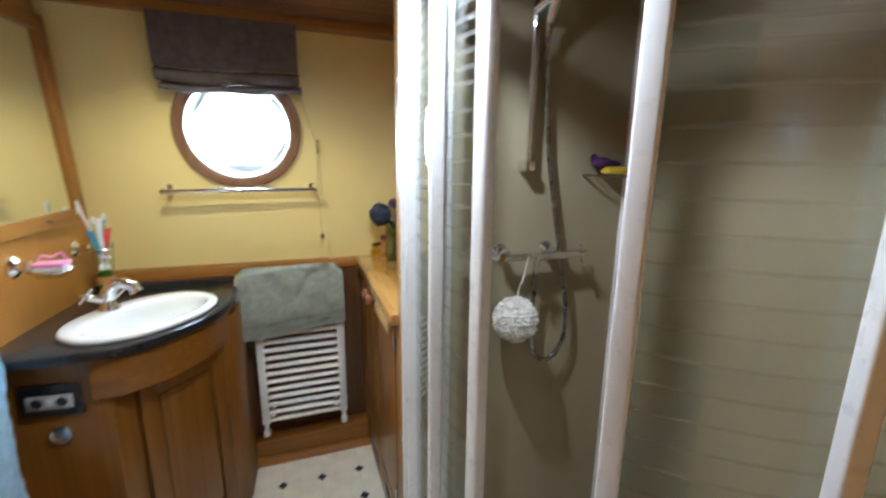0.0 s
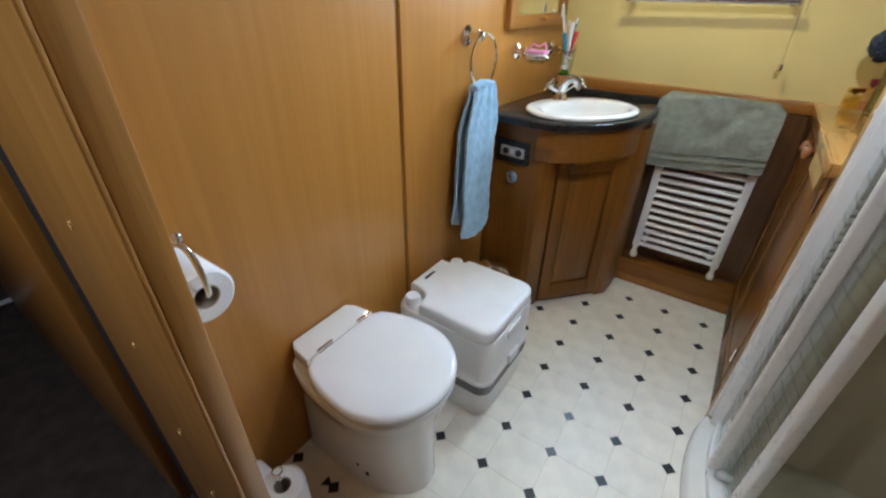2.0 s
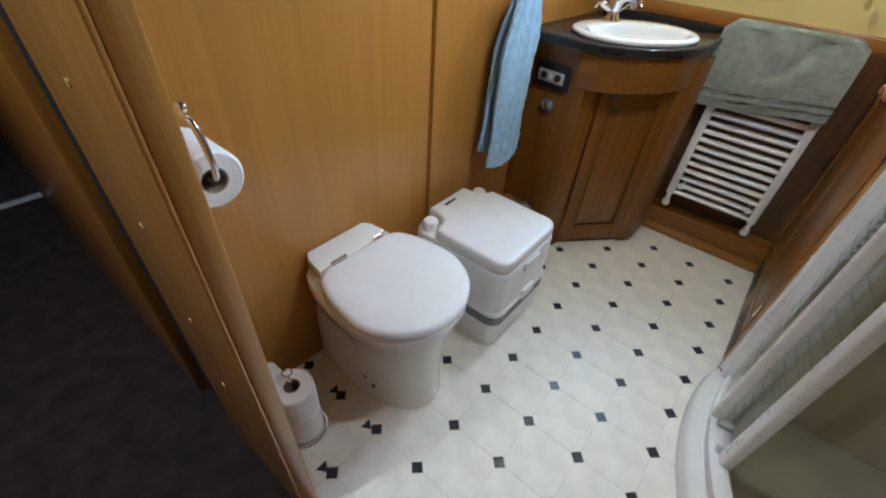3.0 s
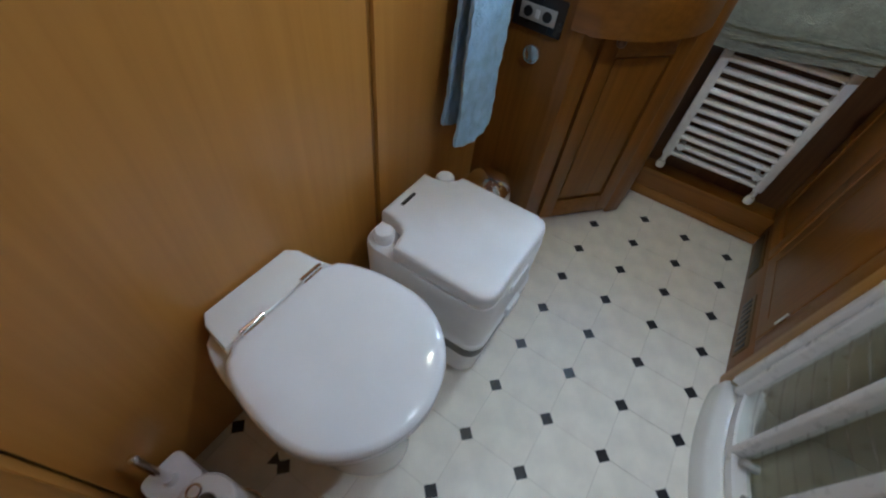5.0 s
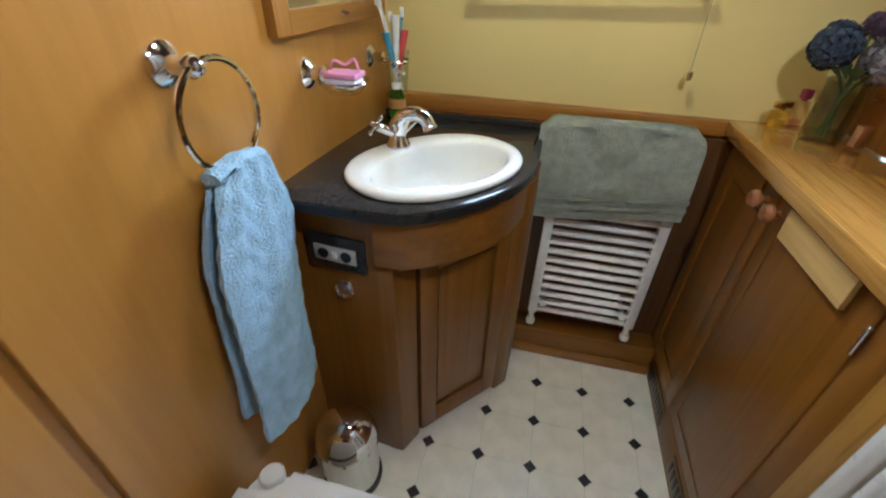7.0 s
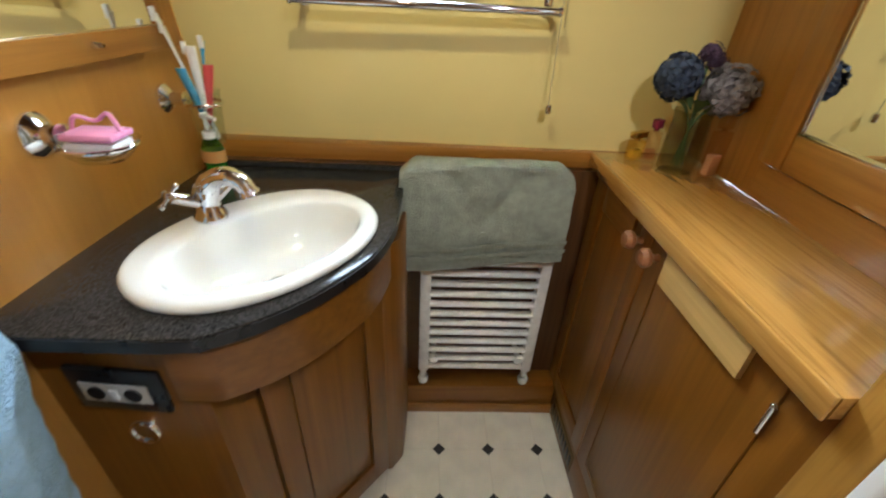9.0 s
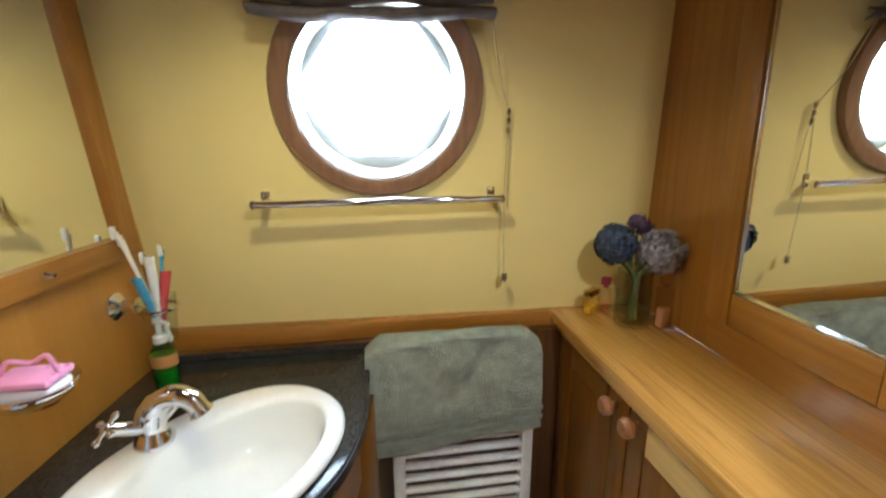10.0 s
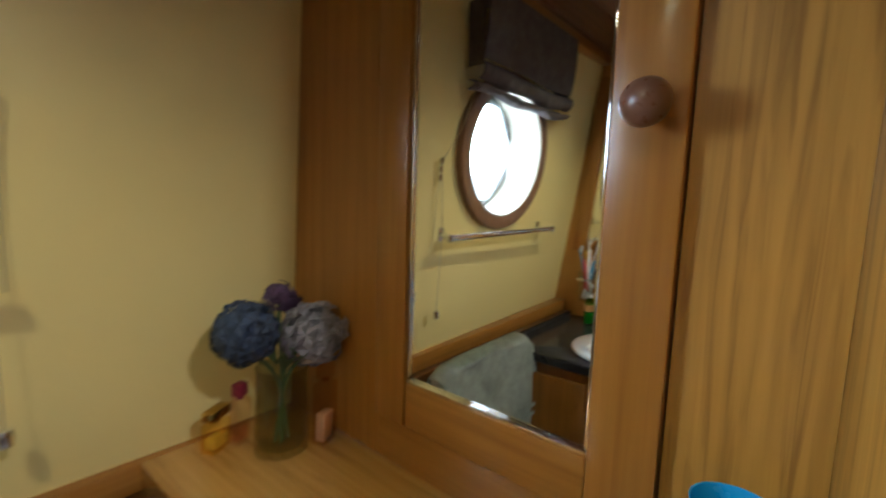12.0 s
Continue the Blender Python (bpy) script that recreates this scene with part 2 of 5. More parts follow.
def part(name, bm, material, parent=None, label="", smooth=40.0):
    """Links a bmesh as one mesh object, under a thing or a part."""
    me = bpy.data.meshes.new(name)
    bmesh.ops.recalc_face_normals(bm, faces=bm.faces)
    bm.to_mesh(me)
    bm.free()
    me.materials.append(material)
    if smooth:
        me.shade_smooth()
        me.set_sharp_from_angle(angle=radians(smooth))
    ob = new(name, me)
    if parent:
        ob.parent = parent
        ob.matrix_parent_inverse = base_of(parent).inverted()
    if label:
        ob["label"] = label
    return ob


def base_of(ob):
    m = ob.matrix_basis.copy()
    while ob.parent:
        m = ob.parent.matrix_basis @ ob.matrix_parent_inverse @ m
        ob = ob.parent
    return m


def thing(name, at, label, category, group="", kind=""):
    e = new(name)
    e.empty_display_size = 0.05
    e.matrix_basis = Matrix.Translation(at)
    return tagged(e, label, category, group, kind)


def box(bm, x0, x1, y0, y1, z0, z1, bevel=0.0, seg=2, m=None):
    r = bmesh.ops.create_cube(bm, size=1)
    vs = r["verts"]
    for v in vs:
        v.co = Vector(((x0 + x1) / 2 + v.co.x * (x1 - x0), (y0 + y1) / 2 + v.co.y * (y1 - y0), (z0 + z1) / 2 + v.co.z * (z1 - z0)))
    if m:
        bmesh.ops.transform(bm, matrix=m, verts=vs)
    if bevel:
        es = list({e for v in vs for e in v.link_edges})
        bmesh.ops.bevel(bm, geom=es, offset=bevel, segments=seg, affect="EDGES", profile=0.5)
    return bm


def box_bm(*a, **k):
    return box(bmesh.new(), *a, **k)


def rings(bm, loops, close=True, cap=True):
    """Skins a row of equally long point loops."""
    rows = [[bm.verts.new(p) for p in loop] for loop in loops]
    n = len(rows[0])
    for a, b in zip(rows, rows[1:]):
        for i in range(n if close else n - 1):
            j = (i + 1) % n
            bm.faces.new((a[i], a[j], b[j], b[i]))
    if cap and close:
        bm.faces.new(rows[0][::-1])
        bm.faces.new(rows[-1])
    return bm


def prism(outline, z0, z1, bevel=0.0, bm=None):
    bm = bm or bmesh.new()
    rows = [[(x, y, z0) for x, y in outline], [(x, y, z1) for x, y in outline]]
    start = set(bm.edges)
    rings(bm, rows)
    if bevel:
        es = [e for e in bm.edges if e not in start and abs(e.verts[0].co.z - e.verts[1].co.z) < 1e-6]
        bmesh.ops.bevel(bm, geom=es, offset=bevel, segments=2, affect="EDGES", profile=0.5)
    return bm


def lathe(bm, profile, centre, seg=24, sx=1.0, sy=1.0, m=None, cap=True):
    loops = []
    for r, z in profile:
        loops.append([Vector((r * sx * math.cos(a), r * sy * math.sin(a), z)) for a in (2 * math.pi * i / seg for i in range(seg))])
    mat = m or Matrix.Translation(centre)
    return rings(bm, [[mat @ p for p in loop] for loop in loops], cap=cap)


def tube(bm, pts, r, seg=10, closed=False):
    pts = [Vector(p) for p in pts]
    loops, side = [], None
    n = len(pts)
    for i, p in enumerate(pts):
        a, b = (pts[(i - 1) % n], pts[(i + 1) % n]) if closed else (pts[max(i - 1, 0)], pts[min(i + 1, n - 1)])
        d = (b - a).normalized()
        if side is None:
            side = d.cross(Vector((0.31, 0.17, 0.93))).normalized()
        side = (side - d * side.dot(d)).normalized()
        up = d.cross(side)
        rr = r[i] if isinstance(r, (list, tuple)) else r
        loops.append([p + rr * (math.cos(t) * side + math.sin(t) * up) for t in (2 * math.pi * k / seg for k in range(seg))])
    if closed:
        loops.append(loops[0])
    return rings(bm, loops, cap=not closed)


def rod(bm, a, b, r, r2=None, seg=14):
    return tube(bm, [a, b], [r, r if r2 is None else r2], seg)


def ball(bm, c, r, sx=1, sy=1, sz=1, seg=14):
    bmesh.ops.create_uvsphere(bm, u_segments=seg, v_segments=max(6, seg * 2 // 3), radius=r,
                              matrix=Matrix.Translation(c) @ Matrix.Diagonal((sx, sy, sz, 1)))
    return bm


def spline(pts, n=8):
    """A smooth line through the points."""
    pts = [Vector(p) for p in pts]
    ext = [2 * pts[0] - pts[1], *pts, 2 * pts[-1] - pts[-2]]
    res = []
    for i in range(1, len(ext) - 2):
        p0, p1, p2, p3 = ext[i - 1:i + 3]
        for k in range(n):
            t = k / n
            res.append(0.5 * (2 * p1 + (p2 - p0) * t + (2 * p0 - 5 * p1 + 4 * p2 - p3) * t * t + (3 * p1 - p0 - 3 * p2 + p3) * t ** 3))
    return [*res, pts[-1]]


def ellipse(cx, cy, a, b, turn=0.0, n=40, power=2.0):
    res = []
    for i in range(n):
        t = 2 * math.pi * i / n
        c, s = math.cos(t), math.sin(t)
        u, v = a * math.copysign(abs(c) ** (2 / power), c), b * math.copysign(abs(s) ** (2 / power), s)
        res.append((cx + u * math.cos(turn) - v * math.sin(turn), cy + u * math.sin(turn) + v * math.cos(turn)))
    return res


def cloth(f, nu, nv, thick):
    """A sheet f(u, v), with thickness towards its normal."""
    bm = bmesh.new()
    vs = [[bm.verts.new(f(i / nu, j / nv)) for j in range(nv + 1)] for i in range(nu + 1)]
    for i in range(nu):
        for j in range(nv):
            bm.faces.new((vs[i][j], vs[i + 1][j], vs[i + 1][j + 1], vs[i][j + 1]))
    bmesh.ops.recalc_face_normals(bm, faces=bm.faces)
    bm.normal_update()
    back = {v: bm.verts.new(v.co - v.normal * thick) for row in vs for v in row}
    for fc in bm.faces[:]:
        bm.faces.new([back[v] for v in reversed(fc.verts)])
    ring = [vs[i][0] for i in range(nu + 1)] + [vs[nu][j] for j in range(1, nv + 1)] + [vs[i][nv] for i in range(nu - 1, -1, -1)] + [vs[0][j] for j in range(nv - 1, 0, -1)]
    for a, b in zip(ring, ring[1:] + ring[:1]):
        bm.faces.new((a, b, back[b], back[a]))
    return bm


# ---- setting ----
WX = -0.50                     # west wall
ZC = 1.87                      # ceiling
TRIM = 0.918                   # top of the ledge on the north side
LEAN = 0.112                   # the cabin side leans inwards, more so towards the west


def north(z, x=0.1):
    return 0.285 - 0.024 * (x + 0.45) - (0.150 - 0.0685 * (x + 0.45)) * (z - TRIM)


def east(y, z=1.0):
    """The front of the mirror cupboard."""
    return 0.770 + 0.036 * (y + 0.075) - 0.022 * (z - 1.06)


def wall(name, bm, material, label):
    return tagged(part(name, bm, material, smooth=30), label, "wall", kind="structure")


# north cabin side with a round hole for the porthole
PX, PZ, PR = 0.092, 1.468, 0.190
bm = bmesh.new()
ring_n = 48
outer, inner = [], []
x0, x1, z0, z1 = -0.60, 0.95, 0.86, 1.95
for i in range(ring_n):
    a = 2 * math.pi * i / ring_n
    c, s = math.cos(a), math.sin(a)
    inner.append((PX + PR * c, PZ + PR * s))
    k = min(((x1 if c > 0 else x0) - PX) / c if abs(c) > 1e-6 else 9, ((z1 if s > 0 else z0) - PZ) / s if abs(s) > 1e-6 else 9)
    outer.append((PX + k * c, PZ + k * s))
loops = []
for pts, off in ((outer, 0.09), (outer, 0.0), (inner, 0.0), (inner, 0.09), (outer, 0.09)):
    loops.append([(x, north(z, x) + off, z) for x, z in pts])
rings(bm, loops, cap=False)
wall("wall_north", bm, yellow, "pale yellow leaning cabin side with a round porthole")

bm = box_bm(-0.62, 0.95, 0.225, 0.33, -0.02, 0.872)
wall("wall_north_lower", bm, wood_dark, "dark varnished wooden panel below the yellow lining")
bm = prism([(-0.52, 0.243), (0.80, 0.243), (0.80, 0.31), (-0.52, 0.31)], 0.872, TRIM, 0.006)
tagged(part("trim_north", bm, wood_red_x), "varnished wooden ledge along the yellow wall", "trim", kind="structure")
bm = prism([(0.046, 0.147), (0.556, 0.152), (0.556, 0.24), (0.046, 0.24)], -0.02, 0.125, 0.005)
tagged(part("plinth", bm, wood_cab_x), "low varnished wooden plinth under the radiator", "plinth", kind="structure")
bm = box_bm(0.05, 0.556, 0.139, 0.1465, 0.0, 0.045, 0.002)
tagged(part("baseboard", bm, wood_red_x), "narrow varnished skirting strip along the plinth", "baseboard", kind="structure")

# west wall: two veneer panels and the joint between them
SEAM = -0.85
bm = prism([(WX - 0.1, -1.66), (WX, -1.66), (WX, SEAM - 0.018), (WX - 0.004, SEAM - 0.016), (WX - 0.1, SEAM - 0.016)], -0.02, 1.95)
wall("wall_west", bm, wood_panel, "golden brown veneered wooden wall panel")
bm = prism([(WX - 0.1, SEAM), (WX - 0.012, SEAM), (WX, SEAM + 0.004), (WX + 0.004, SEAM + 0.03), (-0.455, 0.34), (WX - 0.1, 0.34)], -0.02, 1.95)
wall("wall_west_fore", bm, wood_panel, "golden brown veneered panel behind the washbasin")
bm = box_bm(WX - 0.014, WX - 0.006, SEAM - 0.0155, SEAM - 0.0005, 0.0, 1.9)
tagged(part("trim_west", bm, wood_cab), "narrow recessed wooden strip in the panel joint", "trim", kind="structure")

# south side with the doorway, and the pocket beside it
bm = box_bm(-0.46, -0.13, -1.699, -1.665, -0.02, 1.95, 0.004)
wall("wall_south", bm, wood_jamb, "varnished oak door jamb with small screw plugs")
bm = box_bm(-0.505, -0.4605, -1.675, -1.665, -0.02, 1.95)
wall("wall_south_back", bm, wood_panel, "veneered strip behind the door jamb")
bm = box_bm(-0.455, -0.128, -1.706, -1.6995, 0.0, 1.9, 0.002)
jamb = tagged(part("trim_south", bm, wood_jamb), "reddish brown varnished jamb facing", "trim", kind="structure")
for pz in (0.40, 0.60, 0.805, 1.005, 1.21):
    bm = bmesh.new()
    rod(bm, (-0.30, -1.705, pz), (-0.30, -1.7075, pz), 0.006, seg=10)
    part("screw_plug", bm, wood_pale, jamb, "pale wooden screw plug")
# sheet across the open pocket, its shade put in as near-black colour
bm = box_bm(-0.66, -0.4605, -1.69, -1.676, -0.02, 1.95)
wall("wall_pocket", bm, gap_shade, "near-black sheet standing for the shade in the sliding door pocket")
bm = box_bm(-2.2, -0.64, -1.715, -1.65, -0.02, 1.95, 0.004)
wall("wall_hall_north", bm, wood_red, "reddish brown varnished passage wall")
bm = box_bm(0.62, 1.5, -1.72, -1.60, -0.02, 1.95)
wall("wall_south_east", bm, wood_panel, "veneered wall beside the doorway")
bm = box_bm(-0.128, 0.62, -1.70, -1.64, 1.84, 1.95)
wall("wall_door_head", bm, wood_red_x, "wooden head over the doorway")

# shower walls
bm = box_bm(0.547, 1.40, -0.592, -0.58, -0.02, 1.95)
wall("wall_shower_north", bm, shower_wall, "plain beige shower wall panel")
bm = box_bm(1.275, 1.40, -1.60, -0.592, -0.02, 1.95)
wall("wall_shower_east", bm, shower_wall, "plain beige shower side panel")
bm = bmesh.new()
tube(bm, [(1.262, -0.593, 0.06), (1.262, -0.593, 1.86)], 0.012, 10)
tagged(part("trim_shower", bm, white_alu), "white corner trim in the shower", "trim", kind="structure")
bm = box_bm(0.545, 0.80, -0.5795, -0.530, 0.0, 1.9, 0.003)
wall("wall_partition", bm, wood_oak, "oak end panel between worktop and shower")

# hall
bm = box_bm(-4.2, 1.5, -3.3, -3.2, -0.02, 1.95)
wall("wall_hall_south", bm, wood_red, "varnished passage wall")
bm = box_bm(1.4, 1.5, -3.2, -1.72, -0.02, 1.95)
wall("wall_hall_east", bm, wood_red, "varnished passage end wall")
bm = box_bm(-4.3, -4.2, -3.3, -1.2, -0.02, 1.95)
wall("wall_cabin_west", bm, wood_panel, "veneered cabin wall")
bm = box_bm(-4.2, -2.2, -1.3, -1.2, -0.02, 1.95)
wall("wall_cabin_north", bm, wood_panel, "veneered cabin wall")
bm = box_bm(-2.2, -2.1, -1.63, -1.2, -0.02, 1.95)
wall("wall_cabin_east", bm, wood_panel, "veneered cabin wall")
bm = box_bm(-2.17, 1.5, -3.3, -1.6682, -0.03, -0.002)
tagged(part("floor_hall", bm, carpet), "dark brown carpet in the passage", "floor", kind="structure")
bm = box_bm(-4.3, -2.21, -3.3, -1.2, -0.03, -0.002)
tagged(part("floor_cabin", bm, carpet_grey), "grey brown carpet of the next cabin", "floor", kind="structure")
bm = box_bm(-2.21, -2.17, -3.2, -1.5, -0.03, 0.004, 0.002)
tagged(part("threshold", bm, white_paint), "white threshold strip between two carpets", "threshold", kind="structure")

# ceiling
bm = bmesh.new()
y = -3.3
while y < 0.5:
    box(bm, -4.3, 1.5, y + 0.001, y + 0.099, ZC, ZC + 0.05, 0.003, 1)
    y += 0.1
box(bm, -4.3, 1.5, -3.3, 0.5, ZC + 0.02, ZC + 0.06)
tagged(part("ceiling", bm, wood_ceiling, smooth=0), "dark varnished boarded ceiling", "ceiling", kind="structure")
bm = prism([(-0.56, 0.115), (0.80, 0.115), (0.80, 0.20), (-0.56, 0.20)], 1.838, ZC, 0.005)
tagged(part("trim_ceiling", bm, wood_red_x), "dark reddish wooden cornice", "trim", kind="structure")

# backdrop outside the porthole
bm = box_bm(-3.0, 3.2, 2.2, 2.25, -0.5, 4.0)
tagged(part("backdrop", bm, day), "bright overcast sky outside", "backdrop", kind="structure")

# ---- porthole, blind, rail ----
TURN_N = Matrix.Translation((PX, north(PZ), PZ)) @ Matrix.Rotation(math.atan(LEAN), 4, "X") @ Matrix.Rotation(radians(90), 4, "X")
# local frame of the porthole: x to the right, y up, z into the room


def porthole():
    w = thing("window_1", (PX, north(PZ), PZ), "round porthole with a wide wooden ring and bright glass", "window", kind="structure")
    bm = bmesh.new()
    lathe(bm, [(0.1900, -0.002), (0.227, -0.002), (0.229, 0.010), (0.224, 0.019), (0.197, 0.022), (0.1885, 0.017), (0.1900, -0.002)], None, 64, m=TURN_N, cap=False)
    part("window_frame", bm, wood_ring, w, "reddish brown wooden ring")
    # lining: dimness is in the colour, the paint itself is paler cream
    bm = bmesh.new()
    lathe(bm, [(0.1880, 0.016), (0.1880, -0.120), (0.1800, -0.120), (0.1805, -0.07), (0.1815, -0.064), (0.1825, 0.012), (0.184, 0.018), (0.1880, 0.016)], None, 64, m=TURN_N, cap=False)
    part("lining", bm, lining_dimmed, w, "cream round lining, coloured darker to offset the strong daylight")
    bm = bmesh.new()
    pane = ellipse(0, 0, 0.1795, 0.1795, n=48)
    rings(bm, [[TURN_N @ Vector((x, y, -0.098)) for x, y in pane], [TURN_N @ Vector((x, y, -0.094)) for x, y in pane]])
    g = part("pane", bm, clear_glass, w, "clear glass")
    g.visible_shadow = False
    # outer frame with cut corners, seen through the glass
    bm = bmesh.new()
    hole, rim = [], []
    for i in range(64):
        a = 2 * math.pi * i / 64
        c, s = math.cos(a), math.sin(a)
        k = min(0.177, 0.151 / abs(s) if abs(s) > 1e-4 else 9, 0.161 / (0.813 * abs(c) + 0.582 * abs(s)))
        hole.append((k * c, k * s))
        rim.append((0.1795 * c, 0.1795 * s))
    rings(bm, [[TURN_N @ Vector((x, y, z)) for x, y in o] for o, z in ((rim, -0.102), (hole, -0.102), (hole, -0.119), (rim, -0.119), (rim, -0.102))], cap=False)
    part("outer_frame", bm, plain("grey_window_frame", (0.38, 0.38, 0.40), 0.5), w, "pale grey outer frame with cut corners")


porthole()


def blind():
    t = thing("roman_blind", (0.08, 0.12, 1.83), "dark grey fabric roman blind folded up over the porthole", "blind")
    xa, xb = -0.152, 0.322

    def sheet(zt, zb, yo, waves):
        def f(u, v):
            z = zt + (zb - zt) * v
            return Vector((xa + (xb - xa) * u, north(z) - yo - 0.004 * math.sin(u * 9 + v * 3) * v - 0.006 * math.sin(v * waves), z - 0.006 * math.sin(u * 5.0) * v))
        return f
    part("fabric", cloth(sheet(1.838, 1.668, 0.058, 3), 30, 10, 0.004), blind_cloth, t)

    def puff(zt, zb, yo, deep, shift):
        def f(u, v):
            z = zt + (zb - zt) * v + 0.004 * math.sin(u * 13 + shift) * v
            swell = deep * math.sin(math.pi * v) ** 0.6 * (0.8 + 0.2 * math.sin(u * 17 + shift) + 0.12 * math.sin(u * 41))
            return Vector((xa + 0.003 * shift + (xb - xa) * u, north(z) - yo - swell, z - 0.005 * math.sin(u * 5.0)))
        return f
    part("fold", cloth(puff(1.664, 1.616, 0.056, 0.026, 0.6), 60, 10, 0.004), blind_cloth, t)
    part("fold", cloth(puff(1.612, 1.590, 0.052, 0.024, 2.2), 60, 8, 0.004), blind_cloth, t)
    part("fold", cloth(puff(1.622, 1.598, 0.030, 0.020, 3.4), 60, 8, 0.004), blind_cloth, t)
    bm = bmesh.new()
    box(bm, xa, xb, north(1.83) - 0.058, north(1.83) - 0.004, 1.812, 1.838, 0.003)
    part("headrail", bm, blind_cloth, t)
    for xs in (xa + 0.004, xb - 0.008):
        bm = bmesh.new()
        box(bm, xs, xs + 0.004, north(1.7) - 0.055, north(1.7) - 0.006, 1.66, 1.812)
        part("side_return", bm, blind_cloth, t)


blind()


def blind_cord():
    t = thing("blind_cord", (0.385, 0.19, 1.03), "thin beige blind cord with toggle and small weight", "cord")
    bm = bmesh.new()
    tube(bm, spline([(0.325, north(1.6) - 0.05, 1.60), (0.35, north(1.5) - 0.035, 1.5), (0.381, north(1.42) - 0.012, 1.425)], 6), 0.0013, 6)
    tube(bm, [(0.381, north(1.42) - 0.012, 1.425), (0.376, north(1.25) - 0.03, 1.25), (0.383, north(1.03) - 0.045, 1.04)], 0.0011, 6)
    tube(bm, [(0.384, north(1.42) - 0.012, 1.425), (0.392, north(1.2) - 0.012, 1.2)], 0.0011, 6)
    part("string", bm, cord_mat, t)
    bm = bmesh.new()
    for z in (1.425, 1.405, 1.385):
        ball(bm, (0.382, north(z) - 0.011, z), 0.006, 1, 1, 1.6, 10)
    part("toggle", bm, chrome, t, "small metal toggle")
    bm = bmesh.new()
    lathe(bm, [(0.003, 0.012), (0.0075, 0.010), (0.0085, 0.0), (0.0075, -0.010), (0.003, -0.012)], (0.384, north(1.03) - 0.045, 1.029), 14)
    part("weight", bm, chrome, t, "small chrome weight")


blind_cord()


def towel_rail():
    z, ya = 1.237, north(1.237)
    t = thing("towel_rail", (0.09, ya, z), "chrome towel rail on the yellow wall under the porthole", "rail")
    bm = bmesh.new()
    rod(bm, (-0.188, ya - 0.05, z - 0.006), (0.367, ya - 0.05, z - 0.006), 0.0085, seg=18)
    part("bar", bm, chrome, t)
    for x in (-0.172, 0.350):
        bm = bmesh.new()
        box(bm, x - 0.010, x + 0.010, ya - 0.006, ya + 0.001, z - 0.018, z + 0.018, 0.002)
        rod(bm, (x, ya, z), (x, ya - 0.05, z - 0.006), 0.007, 0.008)
        part("bracket", bm, chrome, t)
    for x in (-0.188, 0.367):
        bm = bmesh.new()
        ball(bm, (x, ya - 0.05, z - 0.006), 0.0115, 0.7, 1, 1)
        part("end_cap", bm, chrome, t)


towel_rail()

# ---- radiator and its towel ----


def radiator():
    t = thing("towel_radiator", (0.27, 0.15, 0.17), "white ladder towel radiator on the wooden panel", "radiator")
    for x in (0.103, 0.437):
        bm = box_bm(x - 0.016, x + 0.016, 0.137, 0.167, 0.208, 0.895, 0.006)
        part("upright", bm, white_paint, t)
    zs = [0.226 + 0.0365 * i for i in range(18)]
    for z in zs:
        bm = bmesh.new()
        rod(bm, (0.108, 0.148, z), (0.432, 0.148, z), 0.0105, seg=14)
        part("bar", bm, white_paint, t)
    for x in (0.103, 0.437):
        bm = bmesh.new()
        rod(bm, (x, 0.152, 0.21), (x, 0.152, 0.178), 0.010)
        lathe(bm, [(0.007, -0.02), (0.015, -0.018), (0.017, -0.004), (0.014, 0.008), (0.008, 0.012)], (x, 0.149, 0.170), 16)
        rod(bm, (x, 0.152, 0.16), (x, 0.19, 0.126), 0.006)
        part("valve", bm, white_paint, t, "small white radiator valve")
    for x in (0.135, 0.405):
        bm = bmesh.new()
        rod(bm, (x, 0.146, 0.262), (x, 0.133, 0.262), 0.013, seg=16)
        rod(bm, (x, 0.146, 0.262), (x, 0.226, 0.262), 0.008)
        part("wall_clamp", bm, white_paint, t)
    for x in (0.135, 0.405):
        bm = bmesh.new()
        rod(bm, (x, 0.16, 0.80), (x, 0.226, 0.80), 0.008)
        part("wall_stay", bm, white_paint, t)


radiator()


